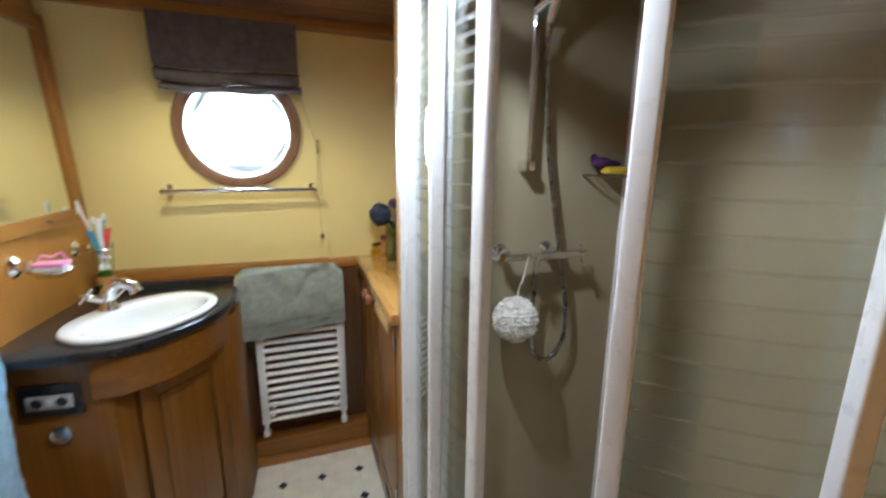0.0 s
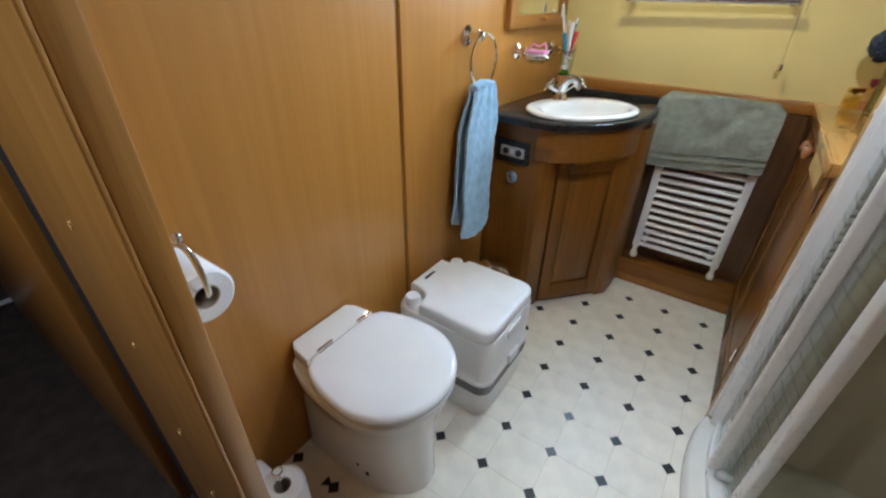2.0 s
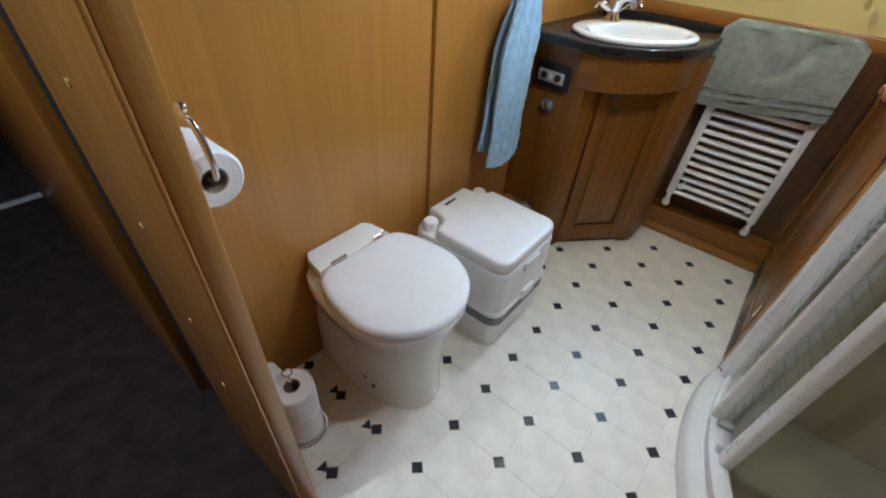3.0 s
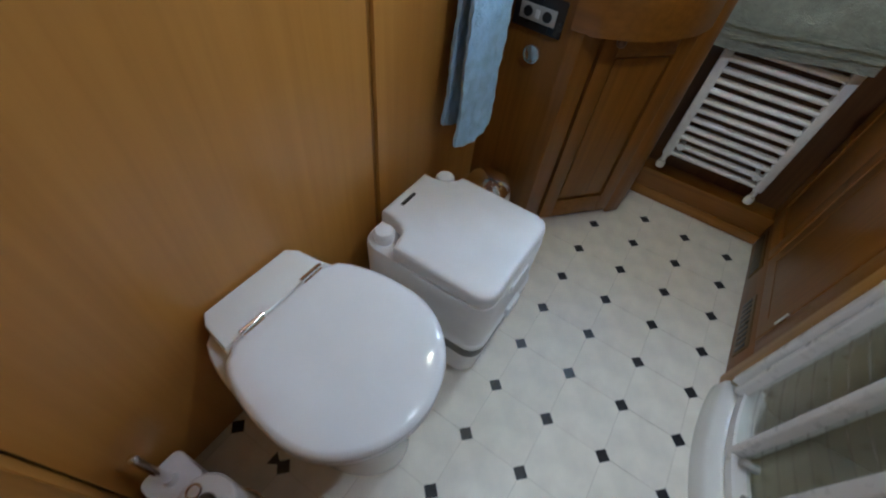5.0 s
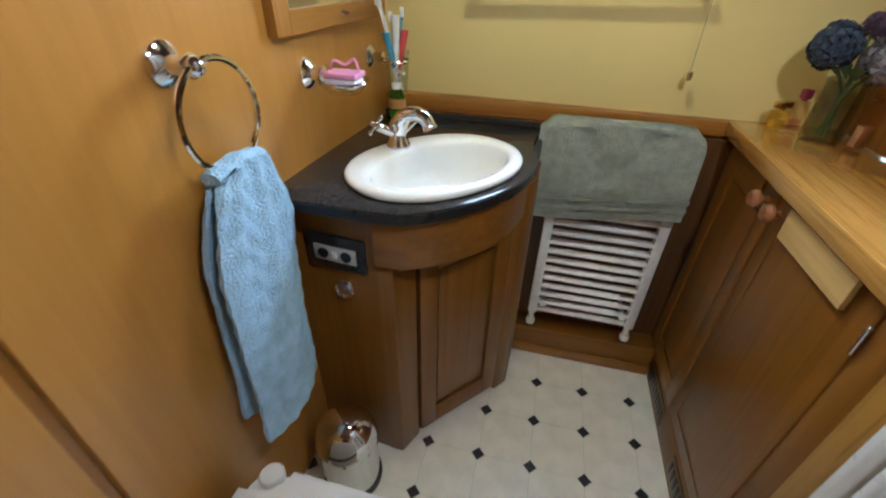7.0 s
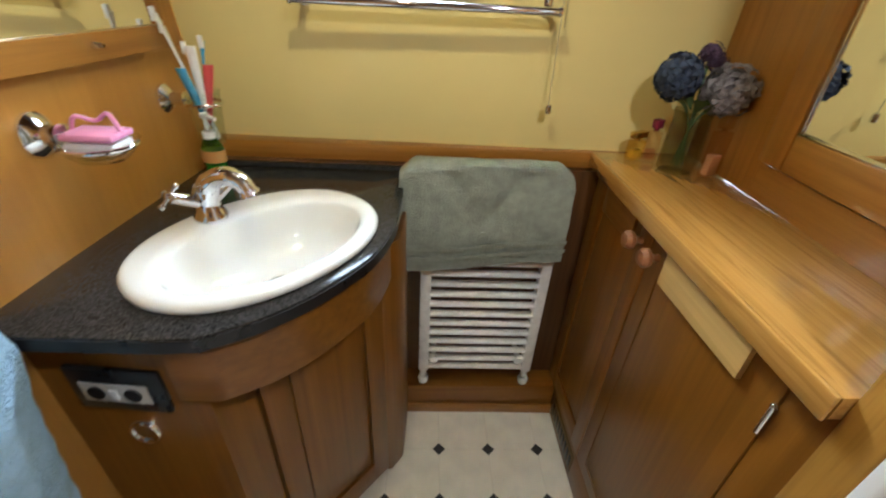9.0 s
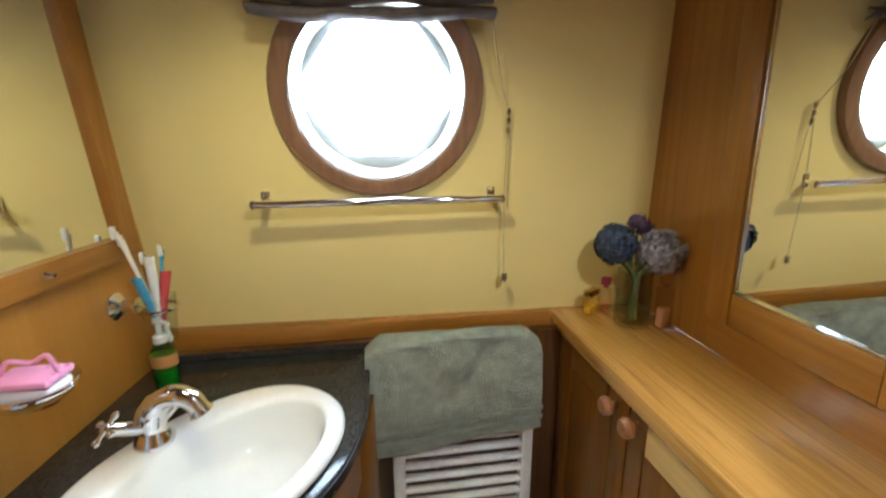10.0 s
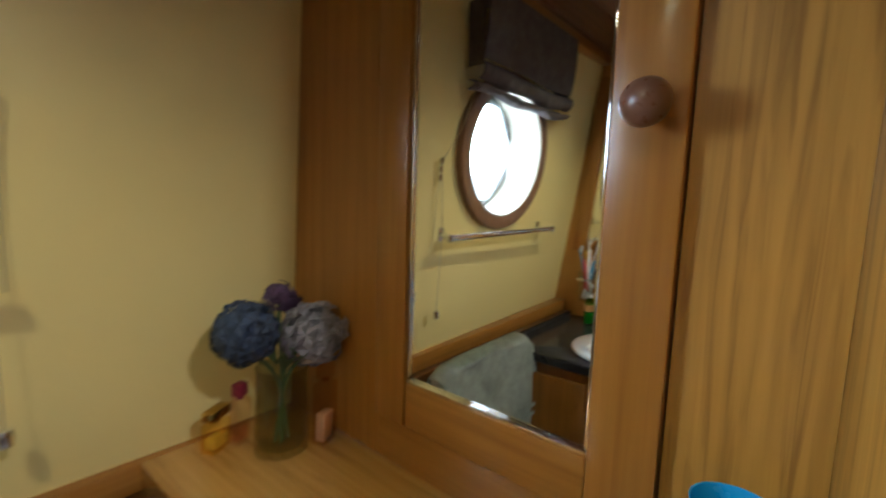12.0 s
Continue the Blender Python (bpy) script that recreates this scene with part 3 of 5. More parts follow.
def draped_towel():
    def f(u, v):
        # v runs from the back hem over the top bar to the front hem
        s = v * 0.56 - 0.25
        x = 0.034 + 0.420 * u
        if s < 0:
            y, z = 0.178, 0.908 + s
        elif s < 0.045:
            a = s / 0.045 * math.pi
            y, z = 0.150 + 0.030 * math.cos(a), 0.908 + 0.014 * math.sin(a)
        else:
            d = s - 0.045
            y, z = 0.120 - 0.012 * math.sin(d * 9), 0.908 - d * (1.0 + 0.10 * (0.5 - u)) - 0.010 * math.sin(u * 4.2 + 0.4) * d / 0.26
        crease = abs(u - 0.5) - max(0.0, 0.15 - max(0.0, s - 0.045)) * 1.7
        dent = 0.011 * math.exp(-(crease / 0.06) ** 2) if 0.05 < s < 0.20 else 0.0
        fold = 0.004 * math.sin(u * 11 + v * 4) + 0.003 * math.sin(u * 23 - v * 7) + 0.003 * math.sin(v * 30 + 3 * u)
        corner = 0.03 * max(0, abs(u - 0.5) - 0.42) / 0.08
        return Vector((x + 0.012 * (v - 0.5) * (u - 0.5), y - abs(fold) * 0.8 + min(dent, 0.008) - 0.004 * (s > 0.045) * math.sin(u * 6.5 + 1.0), z - (corner if -0.02 < s < 0.08 else 0)))
    t = thing("bath_towel", (0.245, 0.12, 0.66), "grey green terry bath towel folded over the radiator", "towel")
    part("terry", cloth(f, 44, 60, 0.007), towel_grey, t)

    def band(v0, v1):
        def g(u, w):
            p = f(u, v0 + (v1 - v0) * w)
            return Vector((p.x, p.y - 0.0085, p.z))
        return g
    for v0, v1 in ((0.865, 0.885), (0.915, 0.935)):
        part("woven_band", cloth(band(v0, v1), 44, 3, 0.002), towel_grey, t, "flat woven border band")


draped_towel()

# ---- vanity ----
TOPZ = 0.86


def curve_front(inset=0.0, n=20):
    """The curved front of the washstand, from the west wall round to the north panel."""
    pts = [(-0.195, -0.398), (-0.12, -0.352), (-0.053, -0.285), (0.008, -0.19), (0.036, -0.09), (0.043, 0.0)]
    sm = [(p.x, p.y) for p in spline([(x, y, 0) for x, y in pts], 6)]
    c = (-0.5, 0.25)
    res = []
    for x, y in sm:
        d = math.hypot(x - c[0], y - c[1])
        k = (d - inset) / d
        res.append((c[0] + (x - c[0]) * k, c[1] + (y - c[1]) * k))
    return res


def vanity():
    t = thing("washstand_cabinet", (-0.2, -0.05, 0), "corner washstand cabinet of varnished wood with a curved fascia", "cabinet")
    body = [(-0.488, -0.343), (-0.245, -0.356), (-0.226, -0.335), (-0.198, -0.283), (0.000, -0.058), (0.022, -0.022), (0.045, 0.05), (0.045, 0.222), (-0.46, 0.222)]
    part("body", rings(bmesh.new(), [[(x, y, z) for x, y in body] for z in (0.0, 0.735)], cap=False), wood_cab, t, smooth=20)
    # end panel with the socket
    part("side_panel", prism([(-0.486, -0.352), (-0.26, -0.370), (-0.258, -0.3575), (-0.486, -0.3395)], 0.0, 0.835, 0.002), wood_cab, t)
    part("post", prism([(-0.262, -0.372), (-0.226, -0.372), (-0.196, -0.303), (-0.205, -0.292), (-0.235, -0.34), (-0.262, -0.3555)], 0.0, 0.80, 0.003), wood_cab, t)
    part("post", prism([(0.003, -0.070), (0.016, -0.066), (0.046, -0.024), (0.052, 0.14), (0.046, 0.14), (0.028, -0.02), (0.003, -0.054)], 0.0, 0.80, 0.003), wood_cab, t)
    # curved fascia over the door
    face = curve_front(0.016)
    back = curve_front(0.024)
    part("fascia", prism([(-0.262, -0.3825), *face, (0.030, 0.1), (0.010, 0.1), *back[::-1], (-0.262, -0.36)], 0.715, 0.826, 0.002), wood_cab_x, t, "curved wooden fascia")
    # door on the diagonal
    a, b = Vector((-0.195, -0.296, 0)), Vector((0.001, -0.068, 0))
    d = (b - a).normalized()
    nrm = Vector((d.y, -d.x, 0))
    length = (b - a).length
    m = Matrix(((d.x, nrm.x, 0, a.x), (d.y, nrm.y, 0, a.y), (0, 0, 1, 0), (0, 0, 0, 1)))
    bm = box_bm(0.002, length - 0.002, -0.008, 0.0, 0.025, 0.715, m=m)
    door = part("door", bm, wood_cab, t, "framed wooden door")
    for u0, u1, z0, z1, mat in ((0.002, 0.055, 0.025, 0.712, wood_cab), (length - 0.055, length - 0.002, 0.025, 0.712, wood_cab),
                                (0.0555, length - 0.0555, 0.025, 0.105, wood_cab_x), (0.0555, length - 0.0555, 0.640, 0.712, wood_cab_x)):
        part("stile" if z1 - z0 > 0.3 else "rail", box_bm(u0, u1, 0.0005, 0.010, z0, z1, 0.002, m=m), mat, door)
    part("panel", box_bm(0.062, length - 0.062, 0.0005, 0.005, 0.112, 0.634, 0.004, m=m), wood_cab, door)
    bm = bmesh.new()
    kp = m @ Vector((0.045, 0.022, 0.685))
    ball(bm, kp, 0.013)
    rod(bm, kp, m @ Vector((0.045, 0.008, 0.685)), 0.006)
    part("knob", bm, knob_wood, door, "small round wooden knob")


vanity()


BC, BT = Vector((-0.187, -0.152, 0)), radians(52)


def slab_with_hole(out, z0, z1, bevel, strip=0.0):
    """A slab cut out for the basin: rays from the basin's centre meet the outline."""
    n = len(out)
    angles = sorted({round(math.atan2(y - BC.y, x - BC.x), 5) for x, y in out} | {round(-math.pi + 2 * math.pi * k / 60, 5) for k in range(60)})
    edge, hole = [], []
    for a in angles:
        dx, dy = math.cos(a), math.sin(a)
        best = 9.0
        for i in range(n):
            (ax, ay), (bx, by) = out[i], out[(i + 1) % n]
            ex, ey = bx - ax, by - ay
            den = dx * ey - dy * ex
            if abs(den) < 1e-9:
                continue
            s = ((ax - BC.x) * ey - (ay - BC.y) * ex) / den
            q = ((ax - BC.x) * dy - (ay - BC.y) * dx) / den
            if s > 0 and -1e-6 <= q <= 1 + 1e-6:
                best = min(best, s)
        edge.append((dx * best, dy * best, best))
        c, s2 = math.cos(a - BT), math.sin(a - BT)
        r = 1 / math.sqrt((c / 0.204) ** 2 + (s2 / 0.149) ** 2)
        hole.append((dx * r, dy * r))
    if strip:
        lo = [[(BC.x + x * (1 - inset / d), BC.y + y * (1 - inset / d), z) for x, y, d in edge] for inset, z in ((0.002, z0), (-strip, z0), (-strip, z1), (0.002, z1), (0.002, z0))]
        return rings(bmesh.new(), lo, cap=False)
    lo = []
    for inset, z in ((0.0, z0), (0.0, z1 - bevel), (bevel * 0.3, z1 - bevel * 0.3), (bevel, z1)):
        lo.append([(BC.x + x * (1 - inset / d), BC.y + y * (1 - inset / d), z) for x, y, d in edge])
    lo.append([(BC.x + x, BC.y + y, z1) for x, y in hole])
    lo.append([(BC.x + x, BC.y + y, z0) for x, y in hole])
    lo.append(lo[0])
    return rings(bmesh.new(), lo, cap=False)


def countertop():
    t = thing("granite_worktop", (-0.2, -0.1, TOPZ), "black granite worktop with a curved front edge", "worktop")
    out = [(-0.4915, -0.40), (-0.25, -0.402), *curve_front(), (0.044, 0.06), (0.044, 0.224), (-0.452, 0.224)]
    part("slab", slab_with_hole(out, 0.8355, TOPZ, 0.006), granite, t)
    part("edge_strip", slab_with_hole(out, 0.8345, TOPZ - 0.005, 0.0, 0.0012), black_plastic, t, "glossy black edge strip")
    part("upstand", box_bm(-0.455, 0.044, 0.214, 0.2245, TOPZ + 0.0005, 0.872), granite, t)


countertop()


def basin():
    t = thing("washbasin", (BC.x, BC.y, TOPZ), "oval white porcelain inset washbasin", "basin")
    bm = bmesh.new()
    loops = []
    off = Vector((math.sin(BT), -math.cos(BT), 0)) * 0.022
    for a, b, z, k in ((0.218, 0.162, 0.861, 0), (0.222, 0.166, 0.865, 0), (0.2215, 0.1655, 0.871, 0), (0.217, 0.161, 0.8755, 0), (0.209, 0.154, 0.8775, 0), (0.196, 0.134, 0.878, 0.7),
                       (0.184, 0.117, 0.876, 1), (0.179, 0.112, 0.870, 1), (0.172, 0.107, 0.850, 1), (0.158, 0.098, 0.82, 1), (0.124, 0.078, 0.792, 1), (0.065, 0.045, 0.778, 1), (0.022, 0.022, 0.775, 1)):
        c = BC + off * k
        loops.append([(x, y, z) for x, y in ellipse(c.x, c.y, a, b, BT, 56, 2.0 + 0.15 * (1 - k))])
    rings(bm, loops, cap=False)
    part("bowl", bm, porcelain, t, smooth=60)
    bm = bmesh.new()
    c = BC + off
    lathe(bm, [(0.001, 0.7795), (0.014, 0.7785), (0.020, 0.7805), (0.023, 0.7795), (0.024, 0.776)], (c.x, c.y, 0), 24)
    part("drain", bm, chrome, t, "chrome drain")
    bm = bmesh.new()
    lathe(bm, [(0.001, 0.7825), (0.013, 0.7825), (0.0155, 0.7805)], (c.x, c.y, 0), 20)
    part("plug", bm, pot_grey, t, "dark grey plug")


basin()


def cross_handle(bm, c, axis, r=0.017):
    a = Vector(axis).normalized()
    u = a.cross(Vector((0.2, 0.3, 0.9))).normalized()
    v = a.cross(u)
    for w in (u, v):
        rod(bm, c - w * r, c + w * r, 0.0035, 0.0035, 10)
        for s in (-1, 1):
            ball(bm, c + w * r * s, 0.006, seg=10)
    ball(bm, c, 0.008, seg=12)


def basin_tap():
    back = Vector((-math.sin(BT), math.cos(BT), 0))
    side = Vector((math.cos(BT), math.sin(BT), 0))
    b = BC + back * 0.122 - side * 0.028 + Vector((0, 0, 0.8782))
    t = thing("basin_tap", b, "chrome basin mixer tap with two cross handles", "tap")
    bm = bmesh.new()
    lathe(bm, [(0.030, 0), (0.030, 0.007), (0.023, 0.016), (0.020, 0.035), (0.022, 0.054), (0.016, 0.066)], b, 22)
    part("body", bm, chrome, t)
    bm = bmesh.new()
    f = Vector((0.97, -0.1, 0)).normalized()
    tube(bm, spline([b + Vector((0, 0, 0.030)), b + f * 0.010 + Vector((0, 0, 0.066)), b + f * 0.040 + Vector((0, 0, 0.084)), b + f * 0.070 + Vector((0, 0, 0.076)), b + f * 0.084 + Vector((0, 0, 0.052))], 6),
         [0.020] * 8 + [0.0175] * 8 + [0.016] * 7 + [0.018, 0.019], 16)
    part("spout", bm, chrome, t)
    for s in (-1, 1):
        bm = bmesh.new()
        c = b + side * s * 0.055 + Vector((0, 0, 0.056)) + back * 0.006
        rod(bm, b + Vector((0, 0, 0.028)), c, 0.012, 0.010)
        cross_handle(bm, c + (c - b).normalized() * 0.004, c - b, 0.021)
        part("handle", bm, chrome, t, "chrome cross handle")


basin_tap()


def soap_dispenser():
    p = Vector((-0.375, 0.105, TOPZ))
    t = thing("soap_dispenser", p, "green liquid soap bottle with a white pump", "soap bottle")
    bm = bmesh.new()
    lathe(bm, [(0.020, 0), (0.024, 0.004), (0.025, 0.05), (0.023, 0.085), (0.014, 0.102), (0.011, 0.106)], p, 20, 1.0, 0.75)
    part("bottle", bm, green_glass, t)
    bm = bmesh.new()
    lathe(bm, [(0.019, 0.003), (0.022, 0.006), (0.0225, 0.045), (0.001, 0.046)], p, 20, 0.95, 0.70)
    part("liquid", bm, plain("green_liquid", (0.1, 0.4, 0.08), 0.3), t, "green liquid soap")
    part("label", prism(ellipse(p.x, p.y, 0.0256, 0.0194, 0, 20), p.z + 0.052, p.z + 0.078), plain("orange_label", (0.5, 0.26, 0.08), 0.5), t, "orange paper label")
    bm = bmesh.new()
    lathe(bm, [(0.013, 0.104), (0.014, 0.118), (0.006, 0.121), (0.005, 0.145), (0.009, 0.147), (0.009, 0.156), (0.003, 0.158)], p, 16)
    rod(bm, p + Vector((0, 0, 0.152)), p + Vector((0.03, -0.02, 0.149)), 0.005, 0.004)
    part("pump", bm, white_paint, t, "white plastic pump")


soap_dispenser()


def wall_rose(bm, p, r=0.024, depth=0.04, d=(1, 0, 0)):
    d = Vector(d)
    q = d.to_track_quat("Z", "Y").to_matrix().to_4x4()
    lathe(bm, [(r, 0), (r, 0.006), (r * 0.75, 0.013), (r * 0.45, 0.018), (r * 0.42, depth - 0.01), (r * 0.55, depth)], None, 20, m=Matrix.Translation(p) @ q)


def westx(y):
    """The west wall's face beside the washstand."""
    return WX + 0.004 + (y - SEAM - 0.03) / (0.34 - SEAM - 0.03) * 0.041


def soap_dish():
    x, y, z = westx(-0.185), -0.185, 1.052
    t = thing("soap_dish", (x, y, z), "chrome and glass wall soap dish holding pink soap", "soap dish")
    bm = bmesh.new()
    wall_rose(bm, (x, y, z), 0.032)
    ang = [radians(a) for a in range(0, 360, 15)]
    tube(bm, [(x + 0.085 + 0.05 * math.cos(a), y + 0.045 * math.sin(a), z - 0.012) for a in ang], 0.0035, 8, True)
    part("holder", bm, chrome, t)
    bm = bmesh.new()
    lathe(bm, [(0.012, -0.036), (0.032, -0.034), (0.044, -0.022), (0.055, -0.004), (0.052, -0.004), (0.040, -0.019), (0.028, -0.029), (0.010, -0.030)], (x + 0.085, y, z), 28, 1.05, 0.9)
    part("dish", bm, clear_glass, t, "clear glass dish")
    bm = box_bm(x + 0.05, x + 0.125, y - 0.026, y + 0.024, z - 0.022, z - 0.002, 0.008)
    s = part("soap", bm, white_soap, t, "bar of white soap")
    bm = box_bm(x + 0.052, x + 0.127, y - 0.028, y + 0.026, z - 0.001, z + 0.010, 0.004)
    tube(bm, spline([(x + 0.055, y, z + 0.008), (x + 0.07, y - 0.004, z + 0.03), (x + 0.09, y + 0.006, z + 0.022), (x + 0.115, y, z + 0.034), (x + 0.125, y, z + 0.006)], 5), 0.003, 8)
    part("scrubber", bm, pink_soap, t, "pink nail brush with a loop")


soap_dish()


def brush_holder():
    y, z = 0.128, 1.038
    x = westx(y)
    t = thing("toothbrush_holder", (x, y, z), "chrome wall toothbrush holder with a glass tumbler of toothbrushes", "toothbrush holder")
    bm = bmesh.new()
    wall_rose(bm, (x, y, z), 0.029, 0.045)
    c = Vector((x + 0.085, y - 0.005, z - 0.030))
    rod(bm, (x + 0.04, y, z), (c.x - 0.034, c.y, z - 0.005), 0.005)
    tube(bm, [(c.x + 0.036 * math.cos(a), c.y + 0.036 * math.sin(a), z - 0.005) for a in [radians(q) for q in range(0, 360, 15)]], 0.004, 8, True)
    part("holder", bm, chrome, t)
    bm = bmesh.new()
    lathe(bm, [(0.02, -0.062), (0.026, -0.060), (0.033, 0.03), (0.035, 0.05), (0.033, 0.05), (0.031, 0.03), (0.024, -0.056), (0.005, -0.058)], c, 24)
    part("tumbler", bm, clear_glass, t, "clear glass tumbler")
    leans = ((-0.055, 0.02, 0.165), (-0.035, -0.03, 0.19), (-0.015, 0.01, 0.13), (0.01, 0.03, 0.14))
    for (dx, dy, h), mat in zip(leans, (brush_colors[0], brush_colors[0], brush_colors[1], brush_colors[2])):
        bm = bmesh.new()
        foot = c + Vector((-dx * 0.3, -dy * 0.3, -0.05))
        top = c + Vector((dx, dy, h))
        tube(bm, spline([foot, foot.lerp(top, 0.6), top], 5), [0.0035] * 6 + [0.003] * 3 + [0.0045, 0.005], 8)
        part("toothbrush", bm, mat, t, "plastic toothbrush")
        bm = box_bm(top.x - 0.005, top.x + 0.005, top.y - 0.010, top.y - 0.003, top.z - 0.012, top.z + 0.012, 0.002)
        part("bristles", bm, brush_colors[0], t, "white bristles")
    for (dx, dy, h, mat) in ((-0.022, -0.018, 0.095, brush_colors[2]), (0.002, -0.006, 0.135, brush_colors[0]), (0.024, 0.004, 0.10, brush_colors[3])):
        bm = bmesh.new()
        foot = c + Vector((0, 0, -0.02))
        top = c + Vector((dx, dy, h))
        d = (top - foot)
        lo = []
        for k in range(6):
            s = k / 5
            p = foot + d * s
            w, th = 0.006 + 0.005 * s, 0.008 - 0.006 * s
            lo.append([p + Vector((w * math.cos(a), (th + 0.002) * math.sin(a), 0)) for a in [2 * math.pi * q / 14 for q in range(14)]])
        rings(bm, lo)
        part("toothpaste_tube", bm, mat, t, "upright toothpaste tube")


brush_holder()


def towel_ring():
    y, z = -0.533, 1.128
    x = westx(y)
    t = thing("towel_ring", (x, y, z), "chrome towel ring on the veneered wall", "towel ring")
    bm = bmesh.new()
    wall_rose(bm, (x, y, z), 0.031, 0.05)
    ball(bm, (x + 0.052, y, z), 0.015)
    part("bracket", bm, chrome, t)
    bm = bmesh.new()
    c = Vector((x + 0.055, y + 0.024, z - 0.074))
    tube(bm, [c + Vector((0, 0.081 * math.cos(a), 0.081 * math.sin(a))) for a in [2 * math.pi * i / 90 for i in range(90)]], 0.0052, 8, True)
    part("ring", bm, chrome, t, "chrome ring")


towel_ring()


def hand_towel():
    t = thing("hand_towel", (-0.41, -0.53, 0.46), "light blue terry hand towel hanging from the towel ring", "towel")

    def layer(x_top, x_bot, lift, phase, z_bot, wide=1.0):
        def f(u, v):
            z = 0.985 + lift - (0.985 + lift - z_bot) * v
            half = wide * (0.070 + 0.034 * min(1, v * 3.2) ** 0.8 - 0.014 * max(0, v - 0.4)) + (0.016 * math.exp(-((v - 0.26) / 0.12) ** 2) if u > 0.5 else 0.0)
            yc = -0.504 - 0.072 * v
            pleat = (0.012 * (1 - v * 0.7)) * math.sin(u * 9 + phase + v * 2) + 0.003 * math.sin(u * 31 + v * 9) + 0.003 * math.sin(v * 17 + u * 5) + 0.0022 * math.sin(v * 70 + 4 * math.sin(u * 9)) + 0.005 * math.exp(-v * 2.5) * math.sin(u * 24 + 5 * v)
            arc = 0.020 * (1 - (2 * u - 1) ** 2)
            top = -0.02 * (2 * u - 1) ** 2 * (1 - min(1, v * 8))
            return Vector((x_top + (x_bot - x_top) * v + arc + pleat * 0.6, yc + (2 * u - 1) * half, z + top - 0.01 * math.sin(u * 6) * v))
        return f
    part("front_layer", cloth(layer(-0.425, -0.385, 0.0, 0.2, 0.462), 36, 120, 0.010), towel_blue, t)
    part("back_layer", cloth(layer(-0.455, -0.435, 0.0, 1.4, 0.50, 0.86), 30, 30, 0.010), towel_blue, t)
    bm = bmesh.new()
    loops = []
    for k in range(11):
        u = k / 10
        yk = -0.570 + 0.120 * u
        h = 0.010 - 0.02 * (2 * u - 1) ** 2
        loops.append([Vector((-0.430 + 0.018 * math.cos(a), yk, 0.980 + h * 0.5 + (0.010 + 0.002 * math.sin(u * 15)) * math.sin(a))) for a in [2 * math.pi * q / 14 for q in range(14)]])
    rings(bm, loops)
    part("fold_over_ring", bm, towel_blue, t)


hand_towel()


def west_mirror():
    t = thing("wall_mirror", (WX, -0.05, 1.13), "tall wall mirror in a flat brown wooden frame", "mirror")
    z0, z1 = 1.133, 1.79

    def bar(y0, y1, za, zb, lean=(0, 0), th=0.022, mat=wood_red, name="frame_bar"):
        bm = bmesh.new()
        lo = []
        for z, sh in ((za, lean[0]), (zb, lean[1])):
            ya, yb = y0 + min(sh, 0) * (1 if y0 > 0 else 0), y1 + sh
            lo.append([(westx(ya) + 0.001, ya, z), (westx(yb) + 0.001, yb, z), (westx(yb) + th, yb, z), (westx(ya) + th, ya, z)])
        rings(bm, lo)
        return part(name, bm, mat, t)
    dl = -LEAN * (z1 - z0)
    bar(-0.292, -0.245, z0, z1)
    bar(0.165, 0.212, z0, z1, (0, dl))
    bar(-0.2445, 0.1645, z0, z0 + 0.042, (0, -LEAN * 0.042), mat=wood_red_y)
    bar(-0.2445, 0.1645 + dl + 0.01, z1 - 0.05, z1, (0, 0), mat=wood_red_y)
    lo = []
    for z, sh in ((z0 + 0.036, -0.004), (z1 - 0.04, dl + 0.003)):
        ya, yb = -0.25, 0.172 + sh
        lo.append([(westx(ya) + 0.003, ya, z), (westx(yb) + 0.003, yb, z), (westx(yb) + 0.010, yb, z), (westx(ya) + 0.010, ya, z)])
    bm = rings(bmesh.new(), lo)
    part("mirror_glass", bm, mirror, t, "silvered mirror glass", smooth=0)
    for yy in (-0.045,):
        bm = bmesh.new()
        wall_rose(bm, (westx(yy) + 0.022, yy, z0 + 0.024), 0.006, 0.005)
        part("screw", bm, chrome, t, "small chrome screw")


west_mirror()


def picture(y0, y1, z0, h, bw, label):
    t = thing("framed_picture", (WX, (y0 + y1) / 2, z0), label, "picture", "framed pictures")
    xw = max(WX, westx((y0 + y1) / 2)) if y0 > SEAM else WX
    z1 = z0 + h
    for name, a, b, c, d, mat in (("frame_bar", y0, y1, z0, z0 + bw, 0), ("frame_bar", y0, y1, z1 - bw, z1, 0), ("frame_bar", y0, y0 + bw, z0 + bw, z1 - bw, 0), ("frame_bar", y1 - bw, y1, z0 + bw, z1 - bw, 0)):
        part(name, box_bm(xw + 0.001, xw + 0.026, a, b, c, d, 0.004), frame_blue, t)
    part("print", box_bm(xw + 0.002, xw + 0.006, y0 + bw - 0.004, y1 - bw + 0.004, z0 + bw - 0.004, z1 - bw + 0.004), plain("pale_print", (0.42, 0.44, 0.42), 0.7, spots=0.3, scale=5), t, "pale print", smooth=0)
    part("pane", box_bm(xw + 0.013, xw + 0.015, y0 + bw - 0.004, y1 - bw + 0.004, z0 + bw - 0.004, z1 - bw + 0.004), clear_glass, t, "glass pane", smooth=0)


picture(-1.445, -1.064, 1.288, 0.36, 0.042, "large picture in a dark blue painted wooden frame")
picture(-0.705, -0.412, 1.351, 0.30, 0.034, "small picture in a dark blue painted wooden frame")


